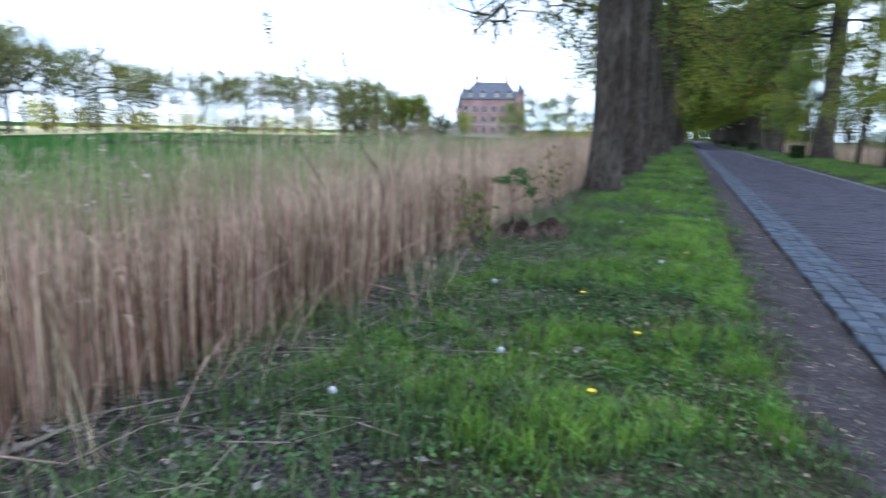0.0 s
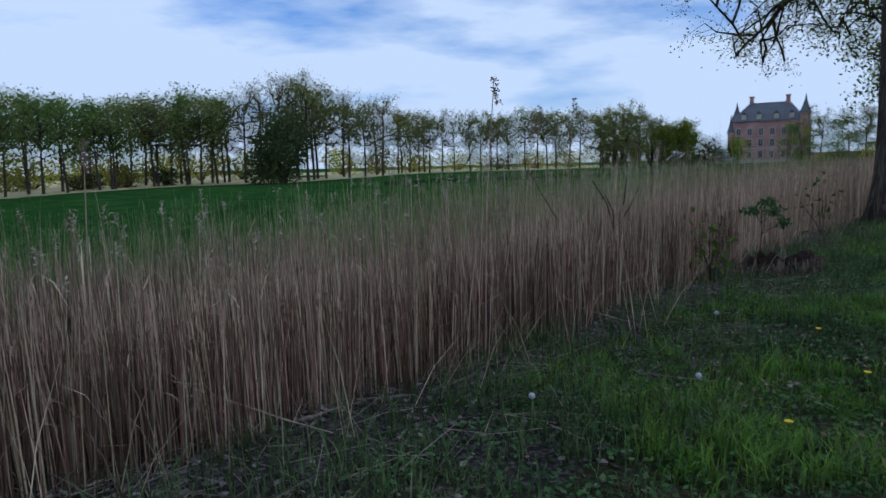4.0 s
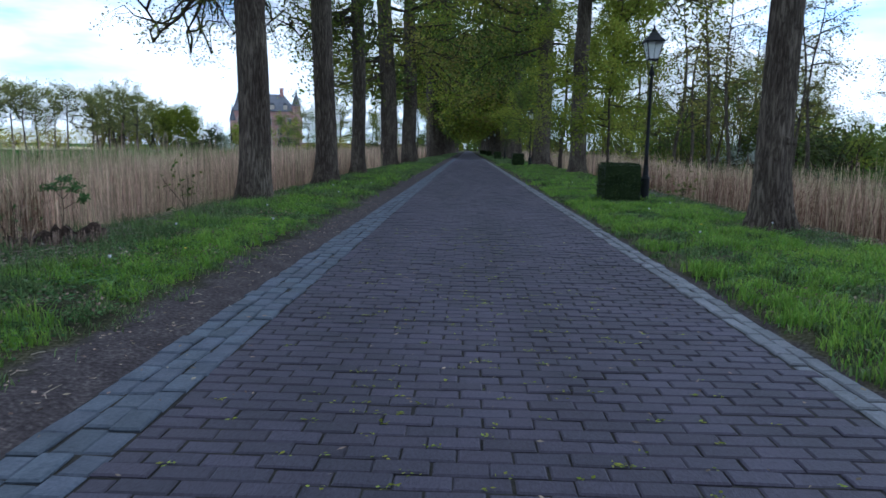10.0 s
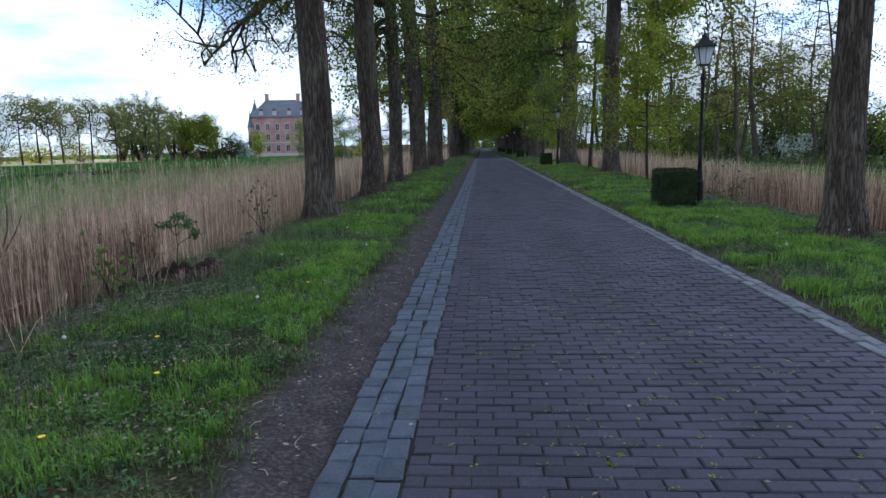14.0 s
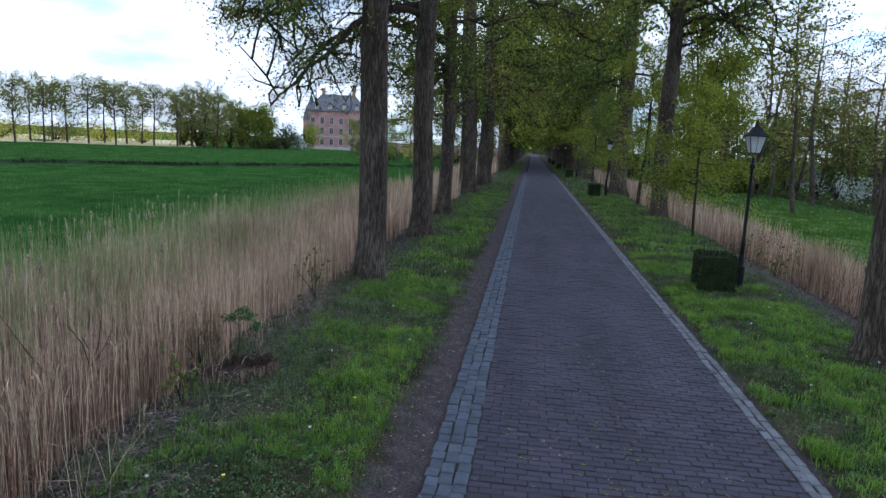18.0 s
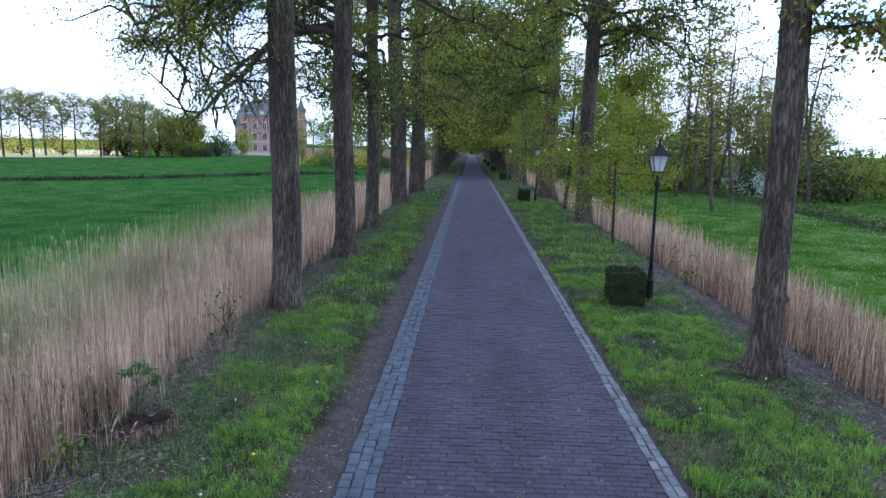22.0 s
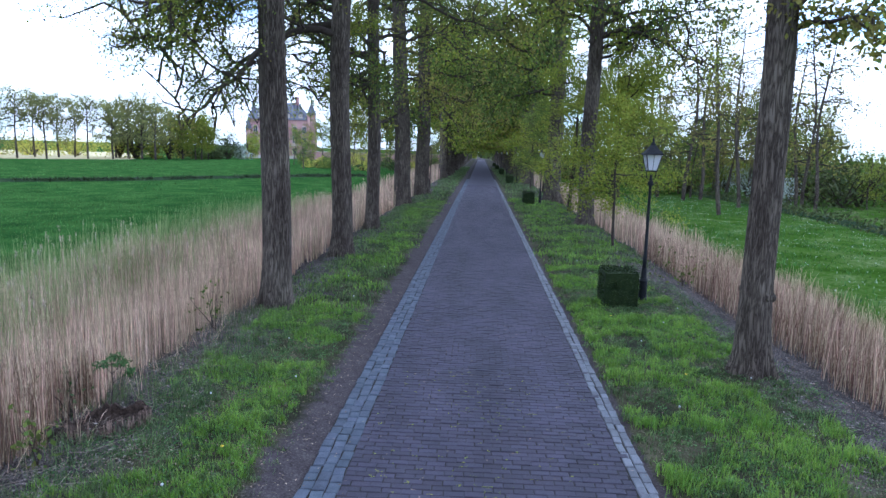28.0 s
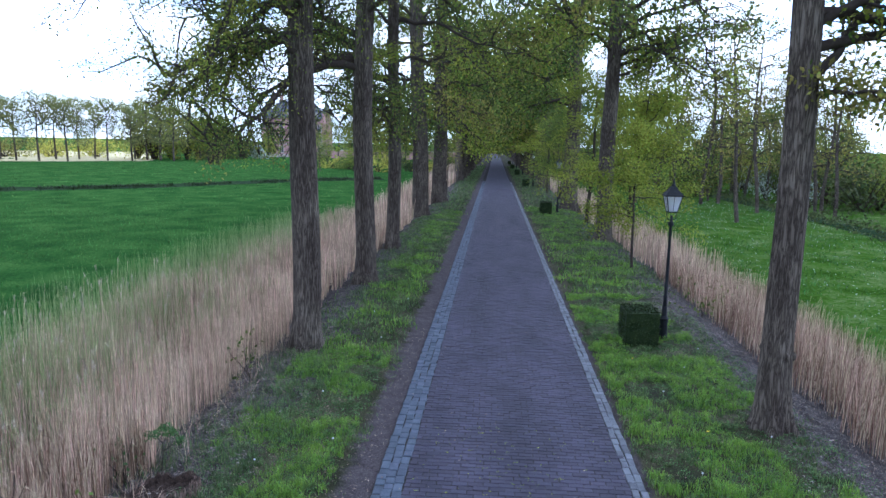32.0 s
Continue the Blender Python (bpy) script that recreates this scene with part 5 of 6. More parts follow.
# ---- castle ----
def castle(x, y, rz):
    c = thing("castle", x, y, -0.3, "old pink-brick castle with slate hipped roof and corner turrets", "castle", rz=rz)
    w, d, h = 17.0, 12.0, 10.7
    v, f = box(0, w, 0, d, -0.5, h)
    wall = part("wall", mesh("wall", v, f, M_CASTLE), None, c)
    ov = 0.35
    rv = [(-ov, -ov, h), (w + ov, -ov, h), (w + ov, d + ov, h), (-ov, d + ov, h), (3.8, d / 2, h + 5.0), (w - 3.8, d / 2, h + 5.0)]
    roof = part("roof", mesh("roof", rv, [(0, 1, 5, 4), (1, 2, 5), (2, 3, 4, 5), (3, 0, 4), (3, 2, 1, 0)], M_SLATE), None, c)
    for cx, cy in ((4.2, d / 2), (w - 4.2, d / 2 - 0.5)):
        part("chimney", mesh("chimney", *join([box(cx - 0.5, cx + 0.5, cy - 0.4, cy + 0.4, h + 3.2, h + 6.4), box(cx - 0.6, cx + 0.6, cy - 0.5, cy + 0.5, h + 6.4, h + 6.7)]), M_CASTLE), None, roof)
    for dx in (3.0, 6.5, 10.5, 14.0):
        dorm = part("dormer", mesh("dormer", *join([box(dx - 0.55, dx + 0.55, 0.3, 2.4, h + 0.5, h + 1.7)]), M_STONE), None, roof)
        part("dormer_roof", mesh("dormer_roof", [(dx - 0.7, 0.2, h + 1.7), (dx + 0.7, 0.2, h + 1.7), (dx, 0.2, h + 2.6), (dx - 0.7, 3.0, h + 1.7), (dx + 0.7, 3.0, h + 1.7), (dx, 3.0, h + 2.6)], [(0, 1, 2), (3, 5, 4), (0, 2, 5, 3), (1, 4, 5, 2), (0, 3, 4, 1)], M_SLATE), None, dorm)
    for tx, ty, tall in ((0.0, d, 15.6), (0.0, 0.0, 11.6), (w, 0.0, 15.8), (w, d, 13.4)):
        r = 1.15 if tall > 12 else 0.75
        t = part("turret", mesh("turret", *lathe([(r, -0.5), (r, tall - 4.2), (r * 1.12, tall - 4.0), (r * 1.12, tall - 3.6)], 14), M_CASTLE, smooth=False), None, c)
        t.location = (tx, ty, 0)
        part("turret_roof", mesh("turret_roof", *lathe([(r * 1.3, tall - 3.6), (r * 0.75, tall - 2.2), (r * 0.3, tall - 0.6), (0.05, tall + 1.0)], 14), M_SLATE), None, t)
    for sz, rows in ((2.2, 6), (5.2, 6), (8.0, 6)):
        for i in range(rows):
            wx = 1.9 + i * 2.62
            fr = part("window", mesh("window", *join([box(wx - 0.62, wx - 0.48, -0.10, 0.05, sz - 0.85, sz + 0.85), box(wx + 0.48, wx + 0.62, -0.10, 0.05, sz - 0.85, sz + 0.85), box(wx - 0.62, wx + 0.62, -0.12, 0.05, sz + 0.85, sz + 1.02), box(wx - 0.62, wx + 0.62, -0.16, 0.05, sz - 1.0, sz - 0.85), box(wx - 0.04, wx + 0.04, -0.06, 0.05, sz - 0.85, sz + 0.85)]), M_STONE), None, c)
            part("pane", mesh("pane", *box(wx - 0.48, wx + 0.48, -0.03, 0.02, sz - 0.85, sz + 0.85), M_PANE), None, fr)
        for i in range(3):
            wy = 2.4 + i * 3.4
            fr = part("window", mesh("window", *join([box(-0.1, 0.05, wy - 0.6, wy - 0.46, sz - 0.85, sz + 0.85), box(-0.1, 0.05, wy + 0.46, wy + 0.6, sz - 0.85, sz + 0.85), box(-0.12, 0.05, wy - 0.6, wy + 0.6, sz + 0.85, sz + 1.0)]), M_STONE), None, c)
            part("pane", mesh("pane", *box(-0.03, 0.02, wy - 0.46, wy + 0.46, sz - 0.85, sz + 0.85), M_PANE), None, fr)
    part("string_course", mesh("string_course", *join([box(-0.08, w + 0.08, -0.08, 0.0, 3.6, 3.85), box(-0.08, 0.0, 0.0, d, 3.6, 3.85)]), M_STONE), None, c)
    part("plinth", mesh("plinth", *join([box(-0.15, w + 0.15, -0.15, 0.0, -0.5, 0.9), box(-0.15, 0.0, 0.0, d, -0.5, 0.9)]), M_STONE), None, c)
    return c


castle(-62.5, 180.0, 12.0)
gw = thing("garden_wall", -42.0, 178.0, -0.3, "low pink-brick garden wall with a stone coping beside the castle", "wall")
part("wall", mesh("wall", *box(-4, 34, 0, 0.6, -0.3, 2.2), M_CASTLE), None, gw)
part("coping", mesh("coping", *box(-4.1, 34.1, -0.1, 0.7, 2.2, 2.4), M_STONE), None, gw)


# ---- stump and small growth ----
def stump(x, y):
    r = np.random.default_rng(401)
    s = thing("tree_stump", x, y, ground_z(x, y) - 0.02, "low rotten hollow tree stump with ragged splintered rim among grass", "stump", rz=29.0)
    sides = 52
    ang = [2 * math.pi * k / sides for k in range(sides)]
    rim = [max(0.05, 0.125 + 0.05 * math.cos(a - 0.5) + 0.03 * math.sin(5 * a) + r.uniform(-0.04, 0.04)) for a in ang]
    wav = [1 + 0.07 * math.sin(4 * a + 1) + 0.05 * math.sin(9 * a) + r.uniform(-0.03, 0.03) for a in ang]
    v = []
    for scale, lift in ((1.22, -0.03), (1.06, 0.35), (1.0, 0.75), (0.97, 1.0)):
        v += [(0.40 * w * scale * math.cos(a), 0.27 * w * scale * math.sin(a), h * lift + (0.0 if lift > 0 else -0.03)) for a, w, h in zip(ang, wav, rim)]
    ring = lambda n: [(i * sides + k, i * sides + (k + 1) % sides, (i + 1) * sides + (k + 1) % sides, (i + 1) * sides + k) for i in range(n) for k in range(sides)]
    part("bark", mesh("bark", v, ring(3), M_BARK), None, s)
    v = []
    for scale, lift, add in ((0.965, 1.0, 0.0), (0.86, 0.96, 0.0), (0.80, 0.45, 0.0), (0.55, 0.0, 0.035), (0.02, 0.0, 0.025)):
        v += [(0.40 * w * scale * math.cos(a), 0.27 * w * scale * math.sin(a), h * lift + add + r.uniform(-0.008, 0.008)) for a, w, h in zip(ang, wav, rim)]
    part("rotten_heart", mesh("rotten_heart", v, ring(4), M_ROT), None, s, "crumbling dark rotten wood inside the rim")
    for k in range(110):
        a = r.normal(-0.55, 0.8) if k < 84 else r.uniform(0, 6.28)
        q = r.uniform(0.90, 1.12)
        b = np.array([0.40 * q * math.cos(a), 0.27 * q * math.sin(a), 0.03])
        tip = b + np.array([r.normal(0, 0.012), r.normal(0, 0.012), r.uniform(0.07, 0.19)])
        w = r.uniform(0.006, 0.017)
        part("splinter", mesh("splinter", *tube([b, (b + tip) / 2, tip], (w, w * 0.9, w * 0.3), 5), M_STUMP), None, s)
    for k in range(5):
        a = k * 1.25 + 0.4
        pts = [(0.34 * math.cos(a), 0.24 * math.sin(a), 0.05), (0.48 * math.cos(a), 0.36 * math.sin(a), 0.02), (0.62 * math.cos(a + 0.2), 0.48 * math.sin(a + 0.2), -0.05)]
        part("root", mesh("root", *tube(pts, (0.05, 0.035, 0.018), 7), M_BARK, smooth=True), None, s)
    return s


stump(-2.40, 6.58)


def sprig(x, y, h, seed, leaf, label, count=60, size=0.06, reach=0.25):
    r = np.random.default_rng(seed)
    s = thing("sapling", x, y, ground_z(x, y), label, "plant", "small saplings")
    tubes, spots = [], []
    for k in range(4):
        pts = wander((0, 0, -0.03), (r.uniform(-0.25, 0.25), r.uniform(-0.25, 0.25), 1), h * r.uniform(0.7, 1), 4, r, 0.12)
        tubes.append(tube(pts, np.linspace(0.008, 0.003, 5), 4))
        for p in pts[2:]:
            spots += [p + r.normal(size=3) * reach * 0.5 for _ in range(count // 12)]
    part("branchwork", mesh("branchwork", *join(tubes), M_TWIG), None, s)
    part("leaves", mesh("leaves", *leaf_cloud(spots, size, r), leaf), None, s)
    return s


sap = thing("sapling", -2.62, 7.05, ground_z(-2.62, 7.05), "small sapling with flat dark green leaf clumps behind the stump", "plant", "small saplings")
g = np.random.default_rng(501)
part("stem", mesh("stem", *tube([(0, 0, -0.03), (0.02, 0.03, 0.3), (0.0, 0.05, 0.62)], (0.007, 0.005, 0.003), 5), M_TWIG), None, sap)
clump = []
for cx, cy, cz, rx in ((0.05, 0.05, 0.63, 0.09), (-0.07, 0.0, 0.55, 0.09), (0.10, 0.1, 0.54, 0.07), (0.18, 0.12, 0.44, 0.05)):
    clump += [(cx + g.normal(0, rx * 0.5), cy + g.normal(0, rx * 0.5), cz + g.normal(0, 0.02)) for _ in range(110)]
    part("twig", mesh("twig", *tube([(0.01, 0.04, cz - 0.12), (cx, cy, cz)], (0.004, 0.002), 4), M_TWIG), None, sap)
part("leaves", mesh("leaves", *leaf_cloud(clump, 0.026, g), M_WEED), None, sap)
sprig(-3.05, 7.0, 0.62, 508, M_WEED, "thin leafy sprout beside the stump", 44, 0.04, 0.14)

# dead stalks at the edge of the reeds
stalk = thing("dead_stalk", -3.15, 5.25, ground_z(-3.15, 5.25), "dark dead forked weed stalk before the reeds", "plant", "dead stalks")
part("stem", mesh("stem", *tube([(0, 0, -0.03), (-0.02, 0.02, 0.3), (-0.05, 0.05, 0.62)], (0.009, 0.008, 0.006), 6), M_TWIG), None, stalk)
for tip in ((0.12, 0.13, 0.92), (0.03, 0.10, 1.0), (-0.21, -0.02, 0.98), (-0.14, 0.06, 0.86)):
    k = (-0.05, 0.05, 0.56 + 0.08 * abs(tip[0]))
    part("branch", mesh("branch", *tube([k, tuple(0.5 * (a + b) + 0.02 for a, b in zip(k, tip)), tip], (0.006, 0.005, 0.004), 5), M_TWIG), None, stalk)
stalk = thing("dead_stalk", -3.2, 5.3, ground_z(-3.2, 5.3), "long dark bent stalk leaning over the reeds", "plant", "dead stalks")
part("stem", mesh("stem", *tube([(0, 0, -0.03), (-0.28, -0.09, 0.42), (-0.50, -0.16, 0.75), (-0.68, -0.23, 1.08), (-0.71, -0.22, 1.32)], (0.005, 0.0045, 0.004, 0.0035, 0.002), 6), M_TWIG), None, stalk)
sprig(-2.85, 10.6, 0.8, 502, M_LEAF, "small leafy sapling before the reeds", 70, 0.05, 0.3)
sprig(-2.55, 5.7, 0.45, 503, M_LEAF, "small green sprout at the reed edge", 60, 0.05, 0.2)
sprig(8.2, 8.6, 1.5, 504, M_LEAF_YELLOW, "thin yellow-green sapling in the east ditch", 130, 0.05, 0.4)
sprig(6.6, 16.5, 0.5, 505, M_LEAF, "low green bramble on the east verge", 160, 0.06, 0.7)


def dandelion(x, y, h):
    d = thing("dandelion", x, y, ground_z(x, y), "white dandelion clock on a thin stem", "flower", "dandelions")
    part("stem", mesh("stem", *tube([(0, 0, -0.02), (0.005, 0.0, h)], (0.003, 0.003), 5), M_STEM), None, d)
    bm = bmesh.new()
    bmesh.ops.create_icosphere(bm, subdivisions=2, radius=0.013, matrix=Matrix.Translation((0.005, 0, h + 0.018)))
    part("seed_head", bm, M_SEED, d)
    return d


first = dandelion(-2.0, 2.4, 0.13)
for x, y in ((-1.95, 4.15), (-1.1, 5.2), (-0.75, 8.0), (-1.3, 9.6), (-0.9, 12.6), (-1.6, 3.0), (4.1, 10.3), (4.8, 11.6), (4.5, 16.0), (5.4, 12.8), (4.2, 18.0), (-0.8, 16.0), (-1.4, 14.6), (5.2, 8.8), (3.9, 7.6), (-1.55, 7.3)):
    copy_thing(first, pose(x, y, ground_z(x, y), 0, 0, x * 100))

# leaf litter
lr = np.random.default_rng(601)
spots = []
for _ in range(11000):
    x, y = lr.uniform(-3.2, -0.1), lr.uniform(-0.5, 14)
    if lr.uniform() < 0.35 + 0.65 * abs(noise.noise((x * 0.9, y * 0.9, 3))):
        spots.append((x, y, ground_z(x, y) + 0.012))
for _ in range(8000):
    x, y = lr.uniform(3.3, 8.0), lr.uniform(4.5, 20)
    if lr.uniform() < (0.22 if x < 5.4 else 0.9):
        spots.append((x, y, ground_z(x, y) + 0.012))
for _ in range(500):
    spots.append((lr.uniform(-0.05, 3.2), lr.uniform(1.5, 16), 0.006))
v, f = leaf_cloud(spots, 0.021, lr)
c = np.repeat(np.asarray(spots), 4, 0)
v[:, 2] = c[:, 2] + (v[:, 2] - c[:, 2]) * 0.25 + 0.004
tagged(part("fallen_leaves", mesh("fallen_leaves", v, f, M_DEADLEAF), None), label="dry brown fallen leaves on verge and road edge", category="leaves", kind="stuff")

# low broad-leaved weeds among the grass
sp = []
while len(sp) < 40000:
    west = lr.uniform() < 0.55
    x, y = (lr.uniform(-2.3, -0.6), 0.2 + 11.8 * lr.uniform() ** 1.3) if west else (lr.uniform(3.5, 6.2), lr.uniform(4, 16))
    if noise.noise((x * 1.5, y * 1.5, 12.0)) > -0.3 and lr.uniform() < 0.6:
        a = lr.uniform(0, 6.28)
        for k in range(6):
            sp.append((x + 0.04 * math.cos(a + k), y + 0.04 * math.sin(a + k), ground_z(x, y) + lr.uniform(0.015, 0.06)))
v, f = leaf_cloud(sp, 0.022, lr, long=1.3)
c = np.repeat(np.asarray(sp), 4, 0)
v[:, 2] = c[:, 2] + (v[:, 2] - c[:, 2]) * 0.5
tagged(part("ground_weeds", mesh("ground_weeds", v, f, M_WEED), None), label="low dark green broad-leaved weeds in the grass", category="weeds", kind="stuff")

# dead leaves caught on top of the grass and twigs on the bare strip
sp = []
while len(sp) < 5200:
    west = lr.uniform() < 0.6
    x, y = (lr.uniform(-2.4, -0.5), 0.2 + 11.8 * lr.uniform() ** 1.3) if west else (lr.uniform(3.4, 6.6), lr.uniform(4, 17))
    if noise.noise((x * 1.1, y * 1.1, 22.0)) > 0.02:
        sp.append((x, y, ground_z(x, y) + lr.uniform(0.03, 0.07)))
v, f = leaf_cloud(sp, 0.015, lr, long=1.5)
tagged(part("fallen_leaves", mesh("fallen_leaves", v, f, M_DEADLEAF), None), label="curled dry leaves caught in the grass", category="leaves", kind="stuff")
tw = []
for _ in range(150):
    x, y = (lr.normal(-0.32, 0.16), 0.3 + 13 * lr.uniform() ** 1.3) if lr.uniform() < 0.7 else (lr.normal(3.4, 0.08), lr.uniform(3, 16))
    if -0.06 < x < 3.24:
        continue
    a, ln = lr.uniform(0, 6.28), lr.uniform(0.02, 0.10)
    z = ground_z(x, y) + 0.006
    tw.append(tube([(x, y, z), (x + math.cos(a) * ln * 0.5, y + math.sin(a) * ln * 0.5, z + 0.006), (x + math.cos(a + 0.3) * ln, y + math.sin(a + 0.3) * ln, z)], (0.0028, 0.0024, 0.0015), 4))
tagged(part("fallen_twigs", mesh("fallen_twigs", *join(tw), M_OLDREED), None), label="short dry twigs on the bare soil strip", category="twigs", kind="stuff")

# yellow dandelion flowers
for x, y in ((-1.25, 2.9), (-1.15, 3.7), (-1.5, 4.4), (-0.95, 6.1), (4.4, 9.0), (4.0, 12.2)):
    d = thing("dandelion", x, y, ground_z(x, y), "yellow dandelion flower in the grass", "flower", "dandelion flowers")
    part("stem", mesh("stem", *tube([(0, 0, -0.02), (0.004, 0, 0.07)], (0.003, 0.003), 5), M_STEM), None, d)
    bm = bmesh.new()
    bmesh.ops.create_cone(bm, cap_ends=True, segments=12, radius1=0.006, radius2=0.016, depth=0.010, matrix=Matrix.Translation((0.004, 0, 0.074)))
    part("flower_head", bm, M_YELLOW, d)

# coarse leaf litter along the reeds and under the east trees
sp = []
while len(sp) < 11000:
    if lr.uniform() < 0.5:
        y = lr.uniform(0, 13)
        x = reed_front(y) + 1.5 * lr.uniform() ** 1.6 - 0.1
    else:
        x, y = 7.2 - 2.1 * lr.uniform() ** 1.5, lr.uniform(4.5, 20)
    if noise.noise((x * 1.4, y * 1.4, 31.0)) > -0.25:
        sp.append((x, y, ground_z(x, y) + lr.uniform(0.012, 0.035)))
v, f = leaf_cloud(sp, 0.034, lr, long=1.25)
c = np.repeat(np.asarray(sp), 4, 0)
v[:, 2] = c[:, 2] + (v[:, 2] - c[:, 2]) * 0.4
tagged(part("leaf_litter", mesh("leaf_litter", v, f, M_LITTER), None), label="coarse grey-brown leaf litter by the reeds", category="leaves", kind="stuff")

# small yellow blossom fallen in the joints of the road
sp = []
for _ in range(420):
    y = 1.2 + 7.8 * lr.uniform() ** 1.3
    x = lr.normal(1.5, 0.6)
    y = -6.944 + (round((y + 6.944) / 0.093) + 0.5) * 0.093
    for _ in range(int(lr.integers(2, 9))):
        sp.append((x + lr.normal(0, 0.016), y + lr.normal(0, 0.009), 0.0))
v, f = leaf_cloud([p for p in sp if 0.35 < p[0] < 2.9], 0.015, lr)
v[:, 2] = np.abs(v[:, 2]) * 0.2 + 0.002
tagged(part("fallen_blossom", mesh("fallen_blossom", v, f, M_LEAF_YELLOW), None), label="tiny yellow-green blossom scattered in the brick joints", category="blossom", kind="stuff")

# broken stems lying before the reeds
stv, stf = [], []
for _ in range(2600):
    y = lr.uniform(-2, 14)
    x = reed_front(y) + lr.uniform(-0.5, 0.95) ** 1.0
    a, ln = lr.uniform(0, 6.28), lr.uniform(0.05, 0.36)
    p = np.array([x, y, ground_z(x, y) + lr.uniform(0.01, 0.05)])
    q = p + np.array([math.cos(a) * ln, math.sin(a) * ln, lr.uniform(-0.01, 0.14) * ln])
    stv.append((p, q))
sv, sf = join([tube([p, q], (0.0024, 0.0017), 3) for p, q in stv])
tagged(part("fallen_stems", mesh("fallen_stems", sv, sf, M_OLDREED), None), label="broken pale reed stems lying on the bank", category="reeds", kind="stuff")

# long broken stems leaning out of the bed
for k, (x, y, z, dx, dy, dz) in enumerate(((-3.3, 5.4, 0.1, -0.55, -0.9, 0.75), (-3.1, 4.2, 0.05, 0.5, 0.8, 0.35), (-3.2, 2.6, 0.05, 0.45, 0.7, 0.42), (-3.1, 3.4, 0.5, 0.6, 0.9, -0.42), (-3.2, 1.6, 0.3, 0.7, 0.5, -0.25), (-3.05, 6.2, 0.3, 0.5, 0.5, -0.28))):
    st = thing("broken_reed", x, y, ground_z(x, y), "long pale broken reed stem leaning out of the bed", "reed", "broken reeds")
    part("stem", mesh("stem", *tube([(0, 0, z), (dx * 0.55, dy * 0.55, z + dz * 0.6), (dx, dy, z + dz)], (0.0035, 0.003, 0.0022), 5), M_REED), None, st)

# wet ditch across the west meadow
dv, df = [], []
for i in range(41):
    k = i / 40
    x = -48 + 36 * k
    y = 44 + 32 * k + 1.2 * math.sin(k * 9)
    z = ground_z(x, y)
    for off, dz in ((-0.9, 0.02), (-0.45, 0.12), (0.0, 0.03), (0.5, 0.26), (1.0, 0.02)):
        dv.append((x - 0.65 * off, y + 0.76 * off, z + dz + 0.05 * noise.noise((x * 0.8, y * 0.8, off))))
df = [(i * 5 + j, i * 5 + j + 1, i * 5 + j + 6, i * 5 + j + 5) for i in range(40) for j in range(4)]
tagged(part("meadow_ditch", mesh("meadow_ditch", dv, df, M_DITCH, smooth=True), None), label="dark wet ditch edged with rough grass across the meadow", category="ditch", kind="structure")

db = np.random.default_rng(640)
edge = []
while len(edge) < 6500:
    k = db.uniform()
    x, y = -48 + 36 * k, 44 + 32 * k + 1.2 * math.sin(k * 9)
    off = db.normal(0.3, 0.55)
    if noise.noise((x * 0.5, y * 0.5, 17.0)) > -0.25:
        edge.append((x - 0.65 * off, y + 0.76 * off))
grass_patch(edge, 0.42, M_HEDGE, "ditch_sedge", "dark rough sedge along the meadow ditch", 0.03)

# plumes that stand above the reeds
for i, (x, y, h) in enumerate(((-2.80, 3.12, 1.49), (-3.70, 4.76, 1.63), (-3.78, 4.97, 1.72), (-3.39, 4.86, 1.65), (-3.5, 1.4, 1.30), (-4.0, 9.0, 1.6), (-3.9, 7.5, 1.5), (-4.1, 11, 1.6))):
    r = thing("reed_plume", x, y, ground_z(x, y), "tall bent reed stem with a tattered brown plume", "reed", "reed plumes")
    part("stem", mesh("stem", *tube([(0, 0, -0.02), (0.02, 0.01, h * 0.6), (0.07, 0.02, h)], (0.004, 0.003, 0.002), 5), M_REED), None, r)
    g = np.random.default_rng(700 + i)
    sp = []
    for _ in range(60):
        q = g.uniform(0, 1)
        sp.append(np.array([0.07 + 0.03 * (1 - q) + g.normal(0, 0.005), 0.02 + g.normal(0, 0.004), h - 0.13 * (1 - q) + 0.02]))
    part("plume", mesh("plume", *leaf_cloud(sp, 0.010, g, long=2.6), M_PLUME), None, r)

# slender heads on the tallest stems at the meadow side
hg = np.random.default_rng(720)
stems, heads = [], []
for _ in range(300):
    y = hg.uniform(-1, 16)
    x = reed_front(y) - hg.uniform(0.8, 4.6)
    h = reed_height(y) * hg.uniform(1.25, 1.7)
    base, lean = np.array([x, y, ground_z(x, y)]), hg.normal(0, 0.05, 2)
    top = base + np.array([lean[0] * h, lean[1] * h, h])
    stems.append(tube([base, (base + top) / 2 + np.array([0, 0, 0.01]), top], (0.0032, 0.0028, 0.0018), 3))
    heads += [top + np.array([hg.normal(0, 0.008), hg.normal(0, 0.008), -hg.uniform(0, 0.11)]) for _ in range(22)]
hv, hf = leaf_cloud(heads, 0.011, hg, long=2.6)
sv, sf = join(stems)
tall = mesh("tall_reeds", list(map(tuple, sv)) + list(map(tuple, hv)), [tuple(q) for q in sf] + [tuple(int(c) + len(sv) for c in q) for q in hf], [M_REED, M_PLUME_PALE], [0] * len(sf) + [1] * len(hf))
tagged(part("tall_reeds", tall, None), label="tall pale reed stems with feathery heads at the meadow side", category="reeds", kind="stuff")

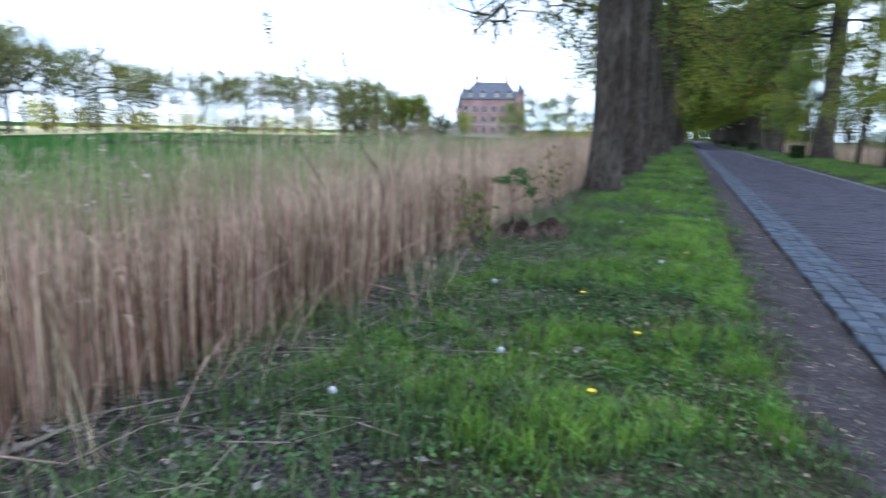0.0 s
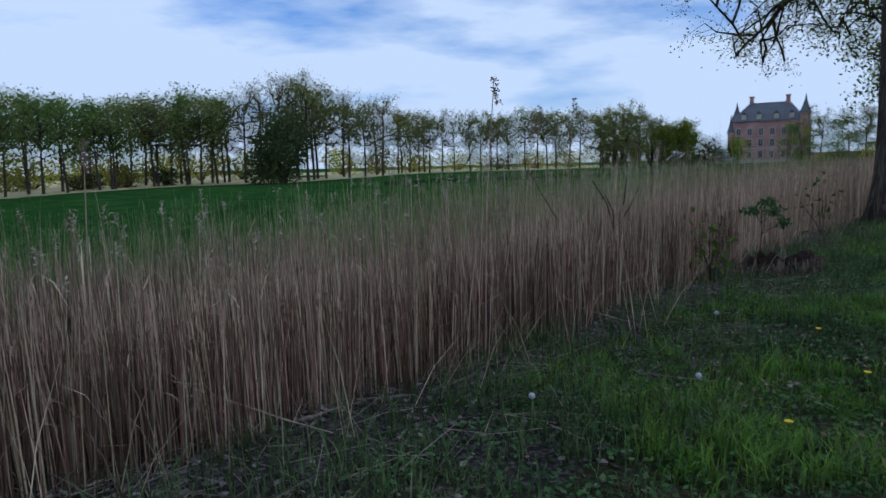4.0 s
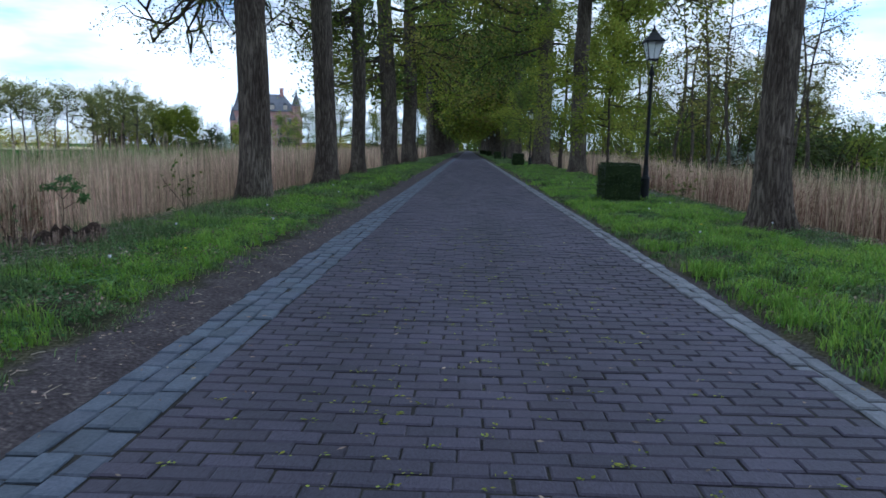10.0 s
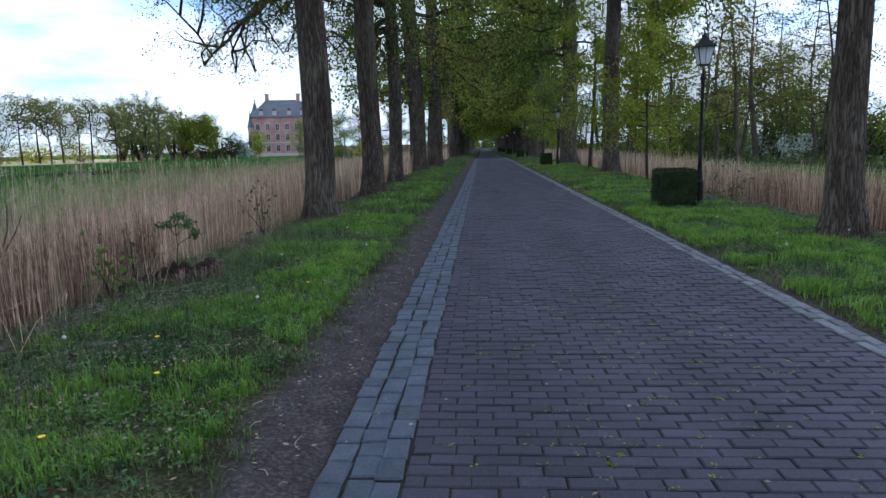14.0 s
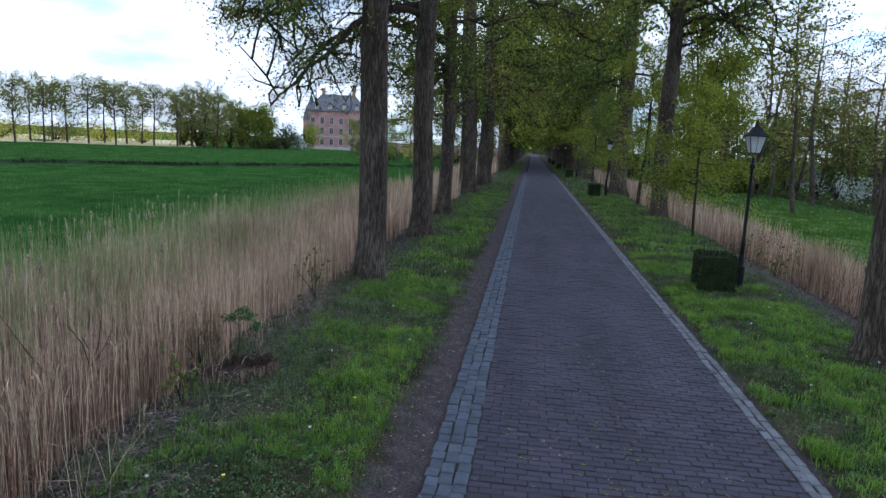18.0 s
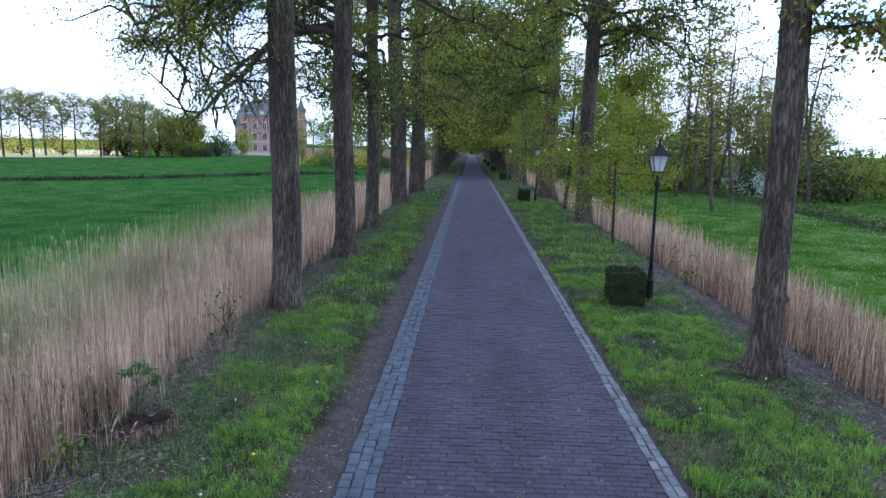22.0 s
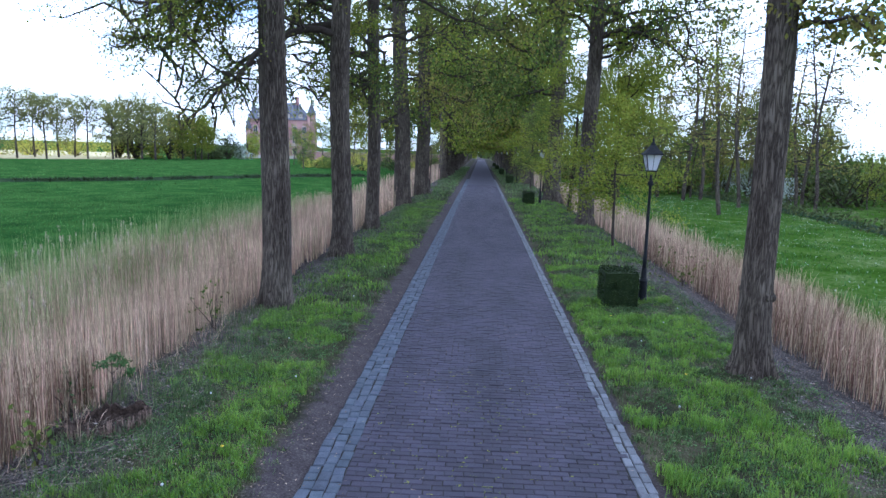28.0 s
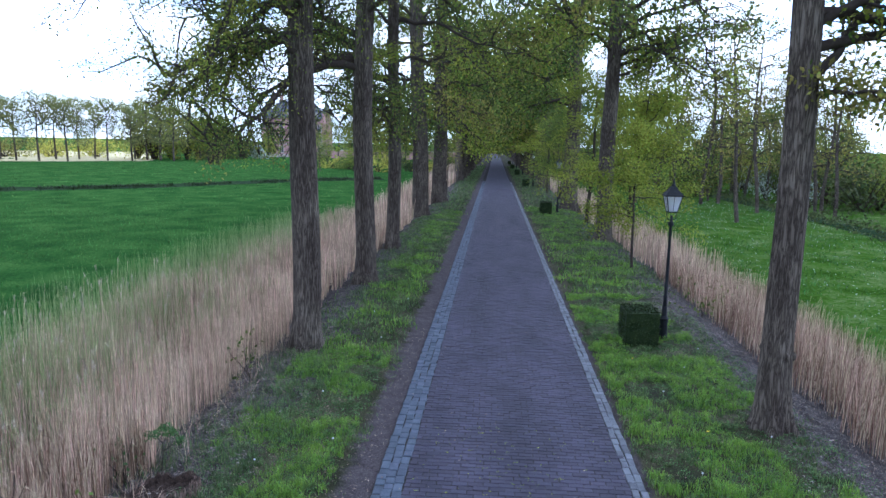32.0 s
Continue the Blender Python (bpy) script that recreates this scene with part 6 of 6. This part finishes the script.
# ---- avenue's end ----
gh = thing("gatehouse", -9, 300, -1.2, "pale rendered lodge at the far end of the avenue", "house")
part("wall", mesh("wall", *box(0, 5.0, 0, 6, -0.2, 4.2), M_WHITE), None, gh)
part("roof", mesh("roof", [(-0.3, -0.3, 4.2), (5.3, -0.3, 4.2), (5.3, 6.3, 4.2), (-0.3, 6.3, 4.2), (2.5, 1.5, 6.4), (2.5, 4.5, 6.4)], [(0, 1, 4), (1, 2, 5, 4), (2, 3, 5), (3, 0, 4, 5), (3, 2, 1, 0)], M_SLATE), None, gh)
for k in range(2):
    wd = part("window", mesh("window", *box(0.9 + k * 2.2, 1.9 + k * 2.2, -0.05, 0.02, 1.0, 2.4), M_PANE), None, gh)
for i, (x, y, r, h) in enumerate(((-4.6, 204, 4.2, 8), (8.4, 206, 4.4, 8), (-1.6, 300, 2.6, 5), (5.0, 305, 2.8, 6), (1.6, 335, 4, 7))):
    shrub(820 + i, (x, y, 0), r, 4, h, (M_LEAF, M_LEAF, M_LEAF_YELLOW)[i % 3], 1500, 0.4, "leafy bush narrowing the end of the avenue", "closing_bush", "")
for i, (x, y) in enumerate(((-10, 330), (12, 325), (-20, 300), (22, 310), (30, 290))):
    shrub(800 + i, (x, y, 0), 6, 5, 9, (M_LEAF, M_LEAF_YELLOW)[i % 2], 1500, 0.5, "leafy tree mass closing the avenue", "closing_tree", "")

# ---- paving pieces ----
PX, PY = 0.188, 0.093
pr = random.Random(77)
B_L, B_R = 0.30, 3.03
solo = mesh("brick", *brick_mesh(PX - 0.0065, PY - 0.0065, 0.05, M_BRICK_ONE, "brick"), M_BRICK_ONE)
bv, bf = brick_mesh(PX - 0.0065, PY - 0.0065, 0.05, M_BRICK, "brick")
bv = np.array(bv)
many_v, many_f, count, single = [], [], 0, 0
row = 0
y = -6.944
while y < 62:
    shift = 0.5 * PX * (row % 2) + pr.uniform(-0.012, 0.012)
    x = B_L + shift
    ends = [(B_L, x)] if x - B_L > 0.05 else []
    last = x + PX * math.floor((B_R - x - PX * 0.55) / PX + 1)
    if B_R - last > 0.04:
        ends.append((last, B_R))
    for e0, e1 in ends:
        v, f = brick_mesh(e1 - e0 - 0.008, PY - 0.007, 0.05, M_BRICK, "brick")
        many_v.append(np.array(v) + np.array(((e0 + e1) / 2, y, pr.uniform(-0.005, 0.003))))
        many_f += [tuple(i + count for i in q) for q in f]
        count += len(v)
    while x + PX * 0.55 < B_R:
        p = (x + PX / 2 + pr.uniform(-0.004, 0.004), y + pr.uniform(-0.003, 0.003) + 0.012 * math.sin(x * 1.7 + y * 0.6), pr.uniform(-0.005, 0.003))
        if single < 300 and y > 2.1:
            ob = new("brick", solo)
            ob.parent = road
            ob.location = p
            ob.rotation_euler = (pr.uniform(-0.012, 0.012), pr.uniform(-0.012, 0.012), pr.uniform(-0.015, 0.015))
            single += 1
        else:
            a = pr.uniform(-0.012, 0.012)
            v = bv.copy()
            v[:, 0] += a * -bv[:, 1]
            v[:, 1] += a * bv[:, 0]
            v[:, 2] += pr.uniform(-0.015, 0.015) * bv[:, 0] + pr.uniform(-0.015, 0.015) * bv[:, 1]
            many_v.append(v + np.array(p))
            many_f += [tuple(i + count for i in q) for q in bf]
            count += len(bv)
        x += PX
    y += PY
    row += 1
rest = part("paving_bricks", mesh("paving_bricks", np.concatenate(many_v), many_f, M_BRICK), None, road)
tagged(rest, label="purple-brown paving bricks in running bond", kind="stuff")
far_pave = part("far_paving", mesh("far_paving", *box(B_L, B_R, 62, 262, -0.02, 0.0), M_BRICK), None, road)


def setts(x0, cols, width, y0, y1, mat, mat_one, name, low, high, singles):
    vs, fs, n, made = [], [], 0, 0
    for c in range(cols):
        y = y0 + pr.uniform(0, 0.1)
        while y < y1:
            ln = pr.uniform(low, high)
            v, f = brick_mesh(width - pr.uniform(0.004, 0.013), ln - pr.uniform(0.005, 0.013), 0.05, mat, name, 0.009)
            p = np.array((x0 + width * (c + 0.5) + pr.uniform(-0.009, 0.009), y + ln / 2, pr.uniform(-0.004, 0.008)))
            a = pr.uniform(-0.07, 0.07)
            v = np.array(v)
            w = v.copy()
            w[:, 0] -= a * v[:, 1]
            w[:, 1] += a * v[:, 0]
            if made < singles and 1.6 < y < 9.0:
                ob = new("sett", mesh("sett", w, f, mat_one))
                ob.parent = road
                ob.location = p
                made += 1
            else:
                vs.append(w + p)
                fs += [tuple(i + n for i in q) for q in f]
                n += len(w)
            y += ln
    tagged(part(name, mesh(name, np.concatenate(vs), fs, mat), None, road), label="worn grey stone setts along the road edge", kind="stuff")


setts(ROAD_L, 3, 0.12, -7, 75, M_SETT, M_SETT_ONE, "edge_setts", 0.13, 0.21, 140)
setts(B_R + 0.005, 2, 0.094, -7, 75, M_PALE_SETT, M_PALE_SETT, "edge_setts", 0.14, 0.22, 0)
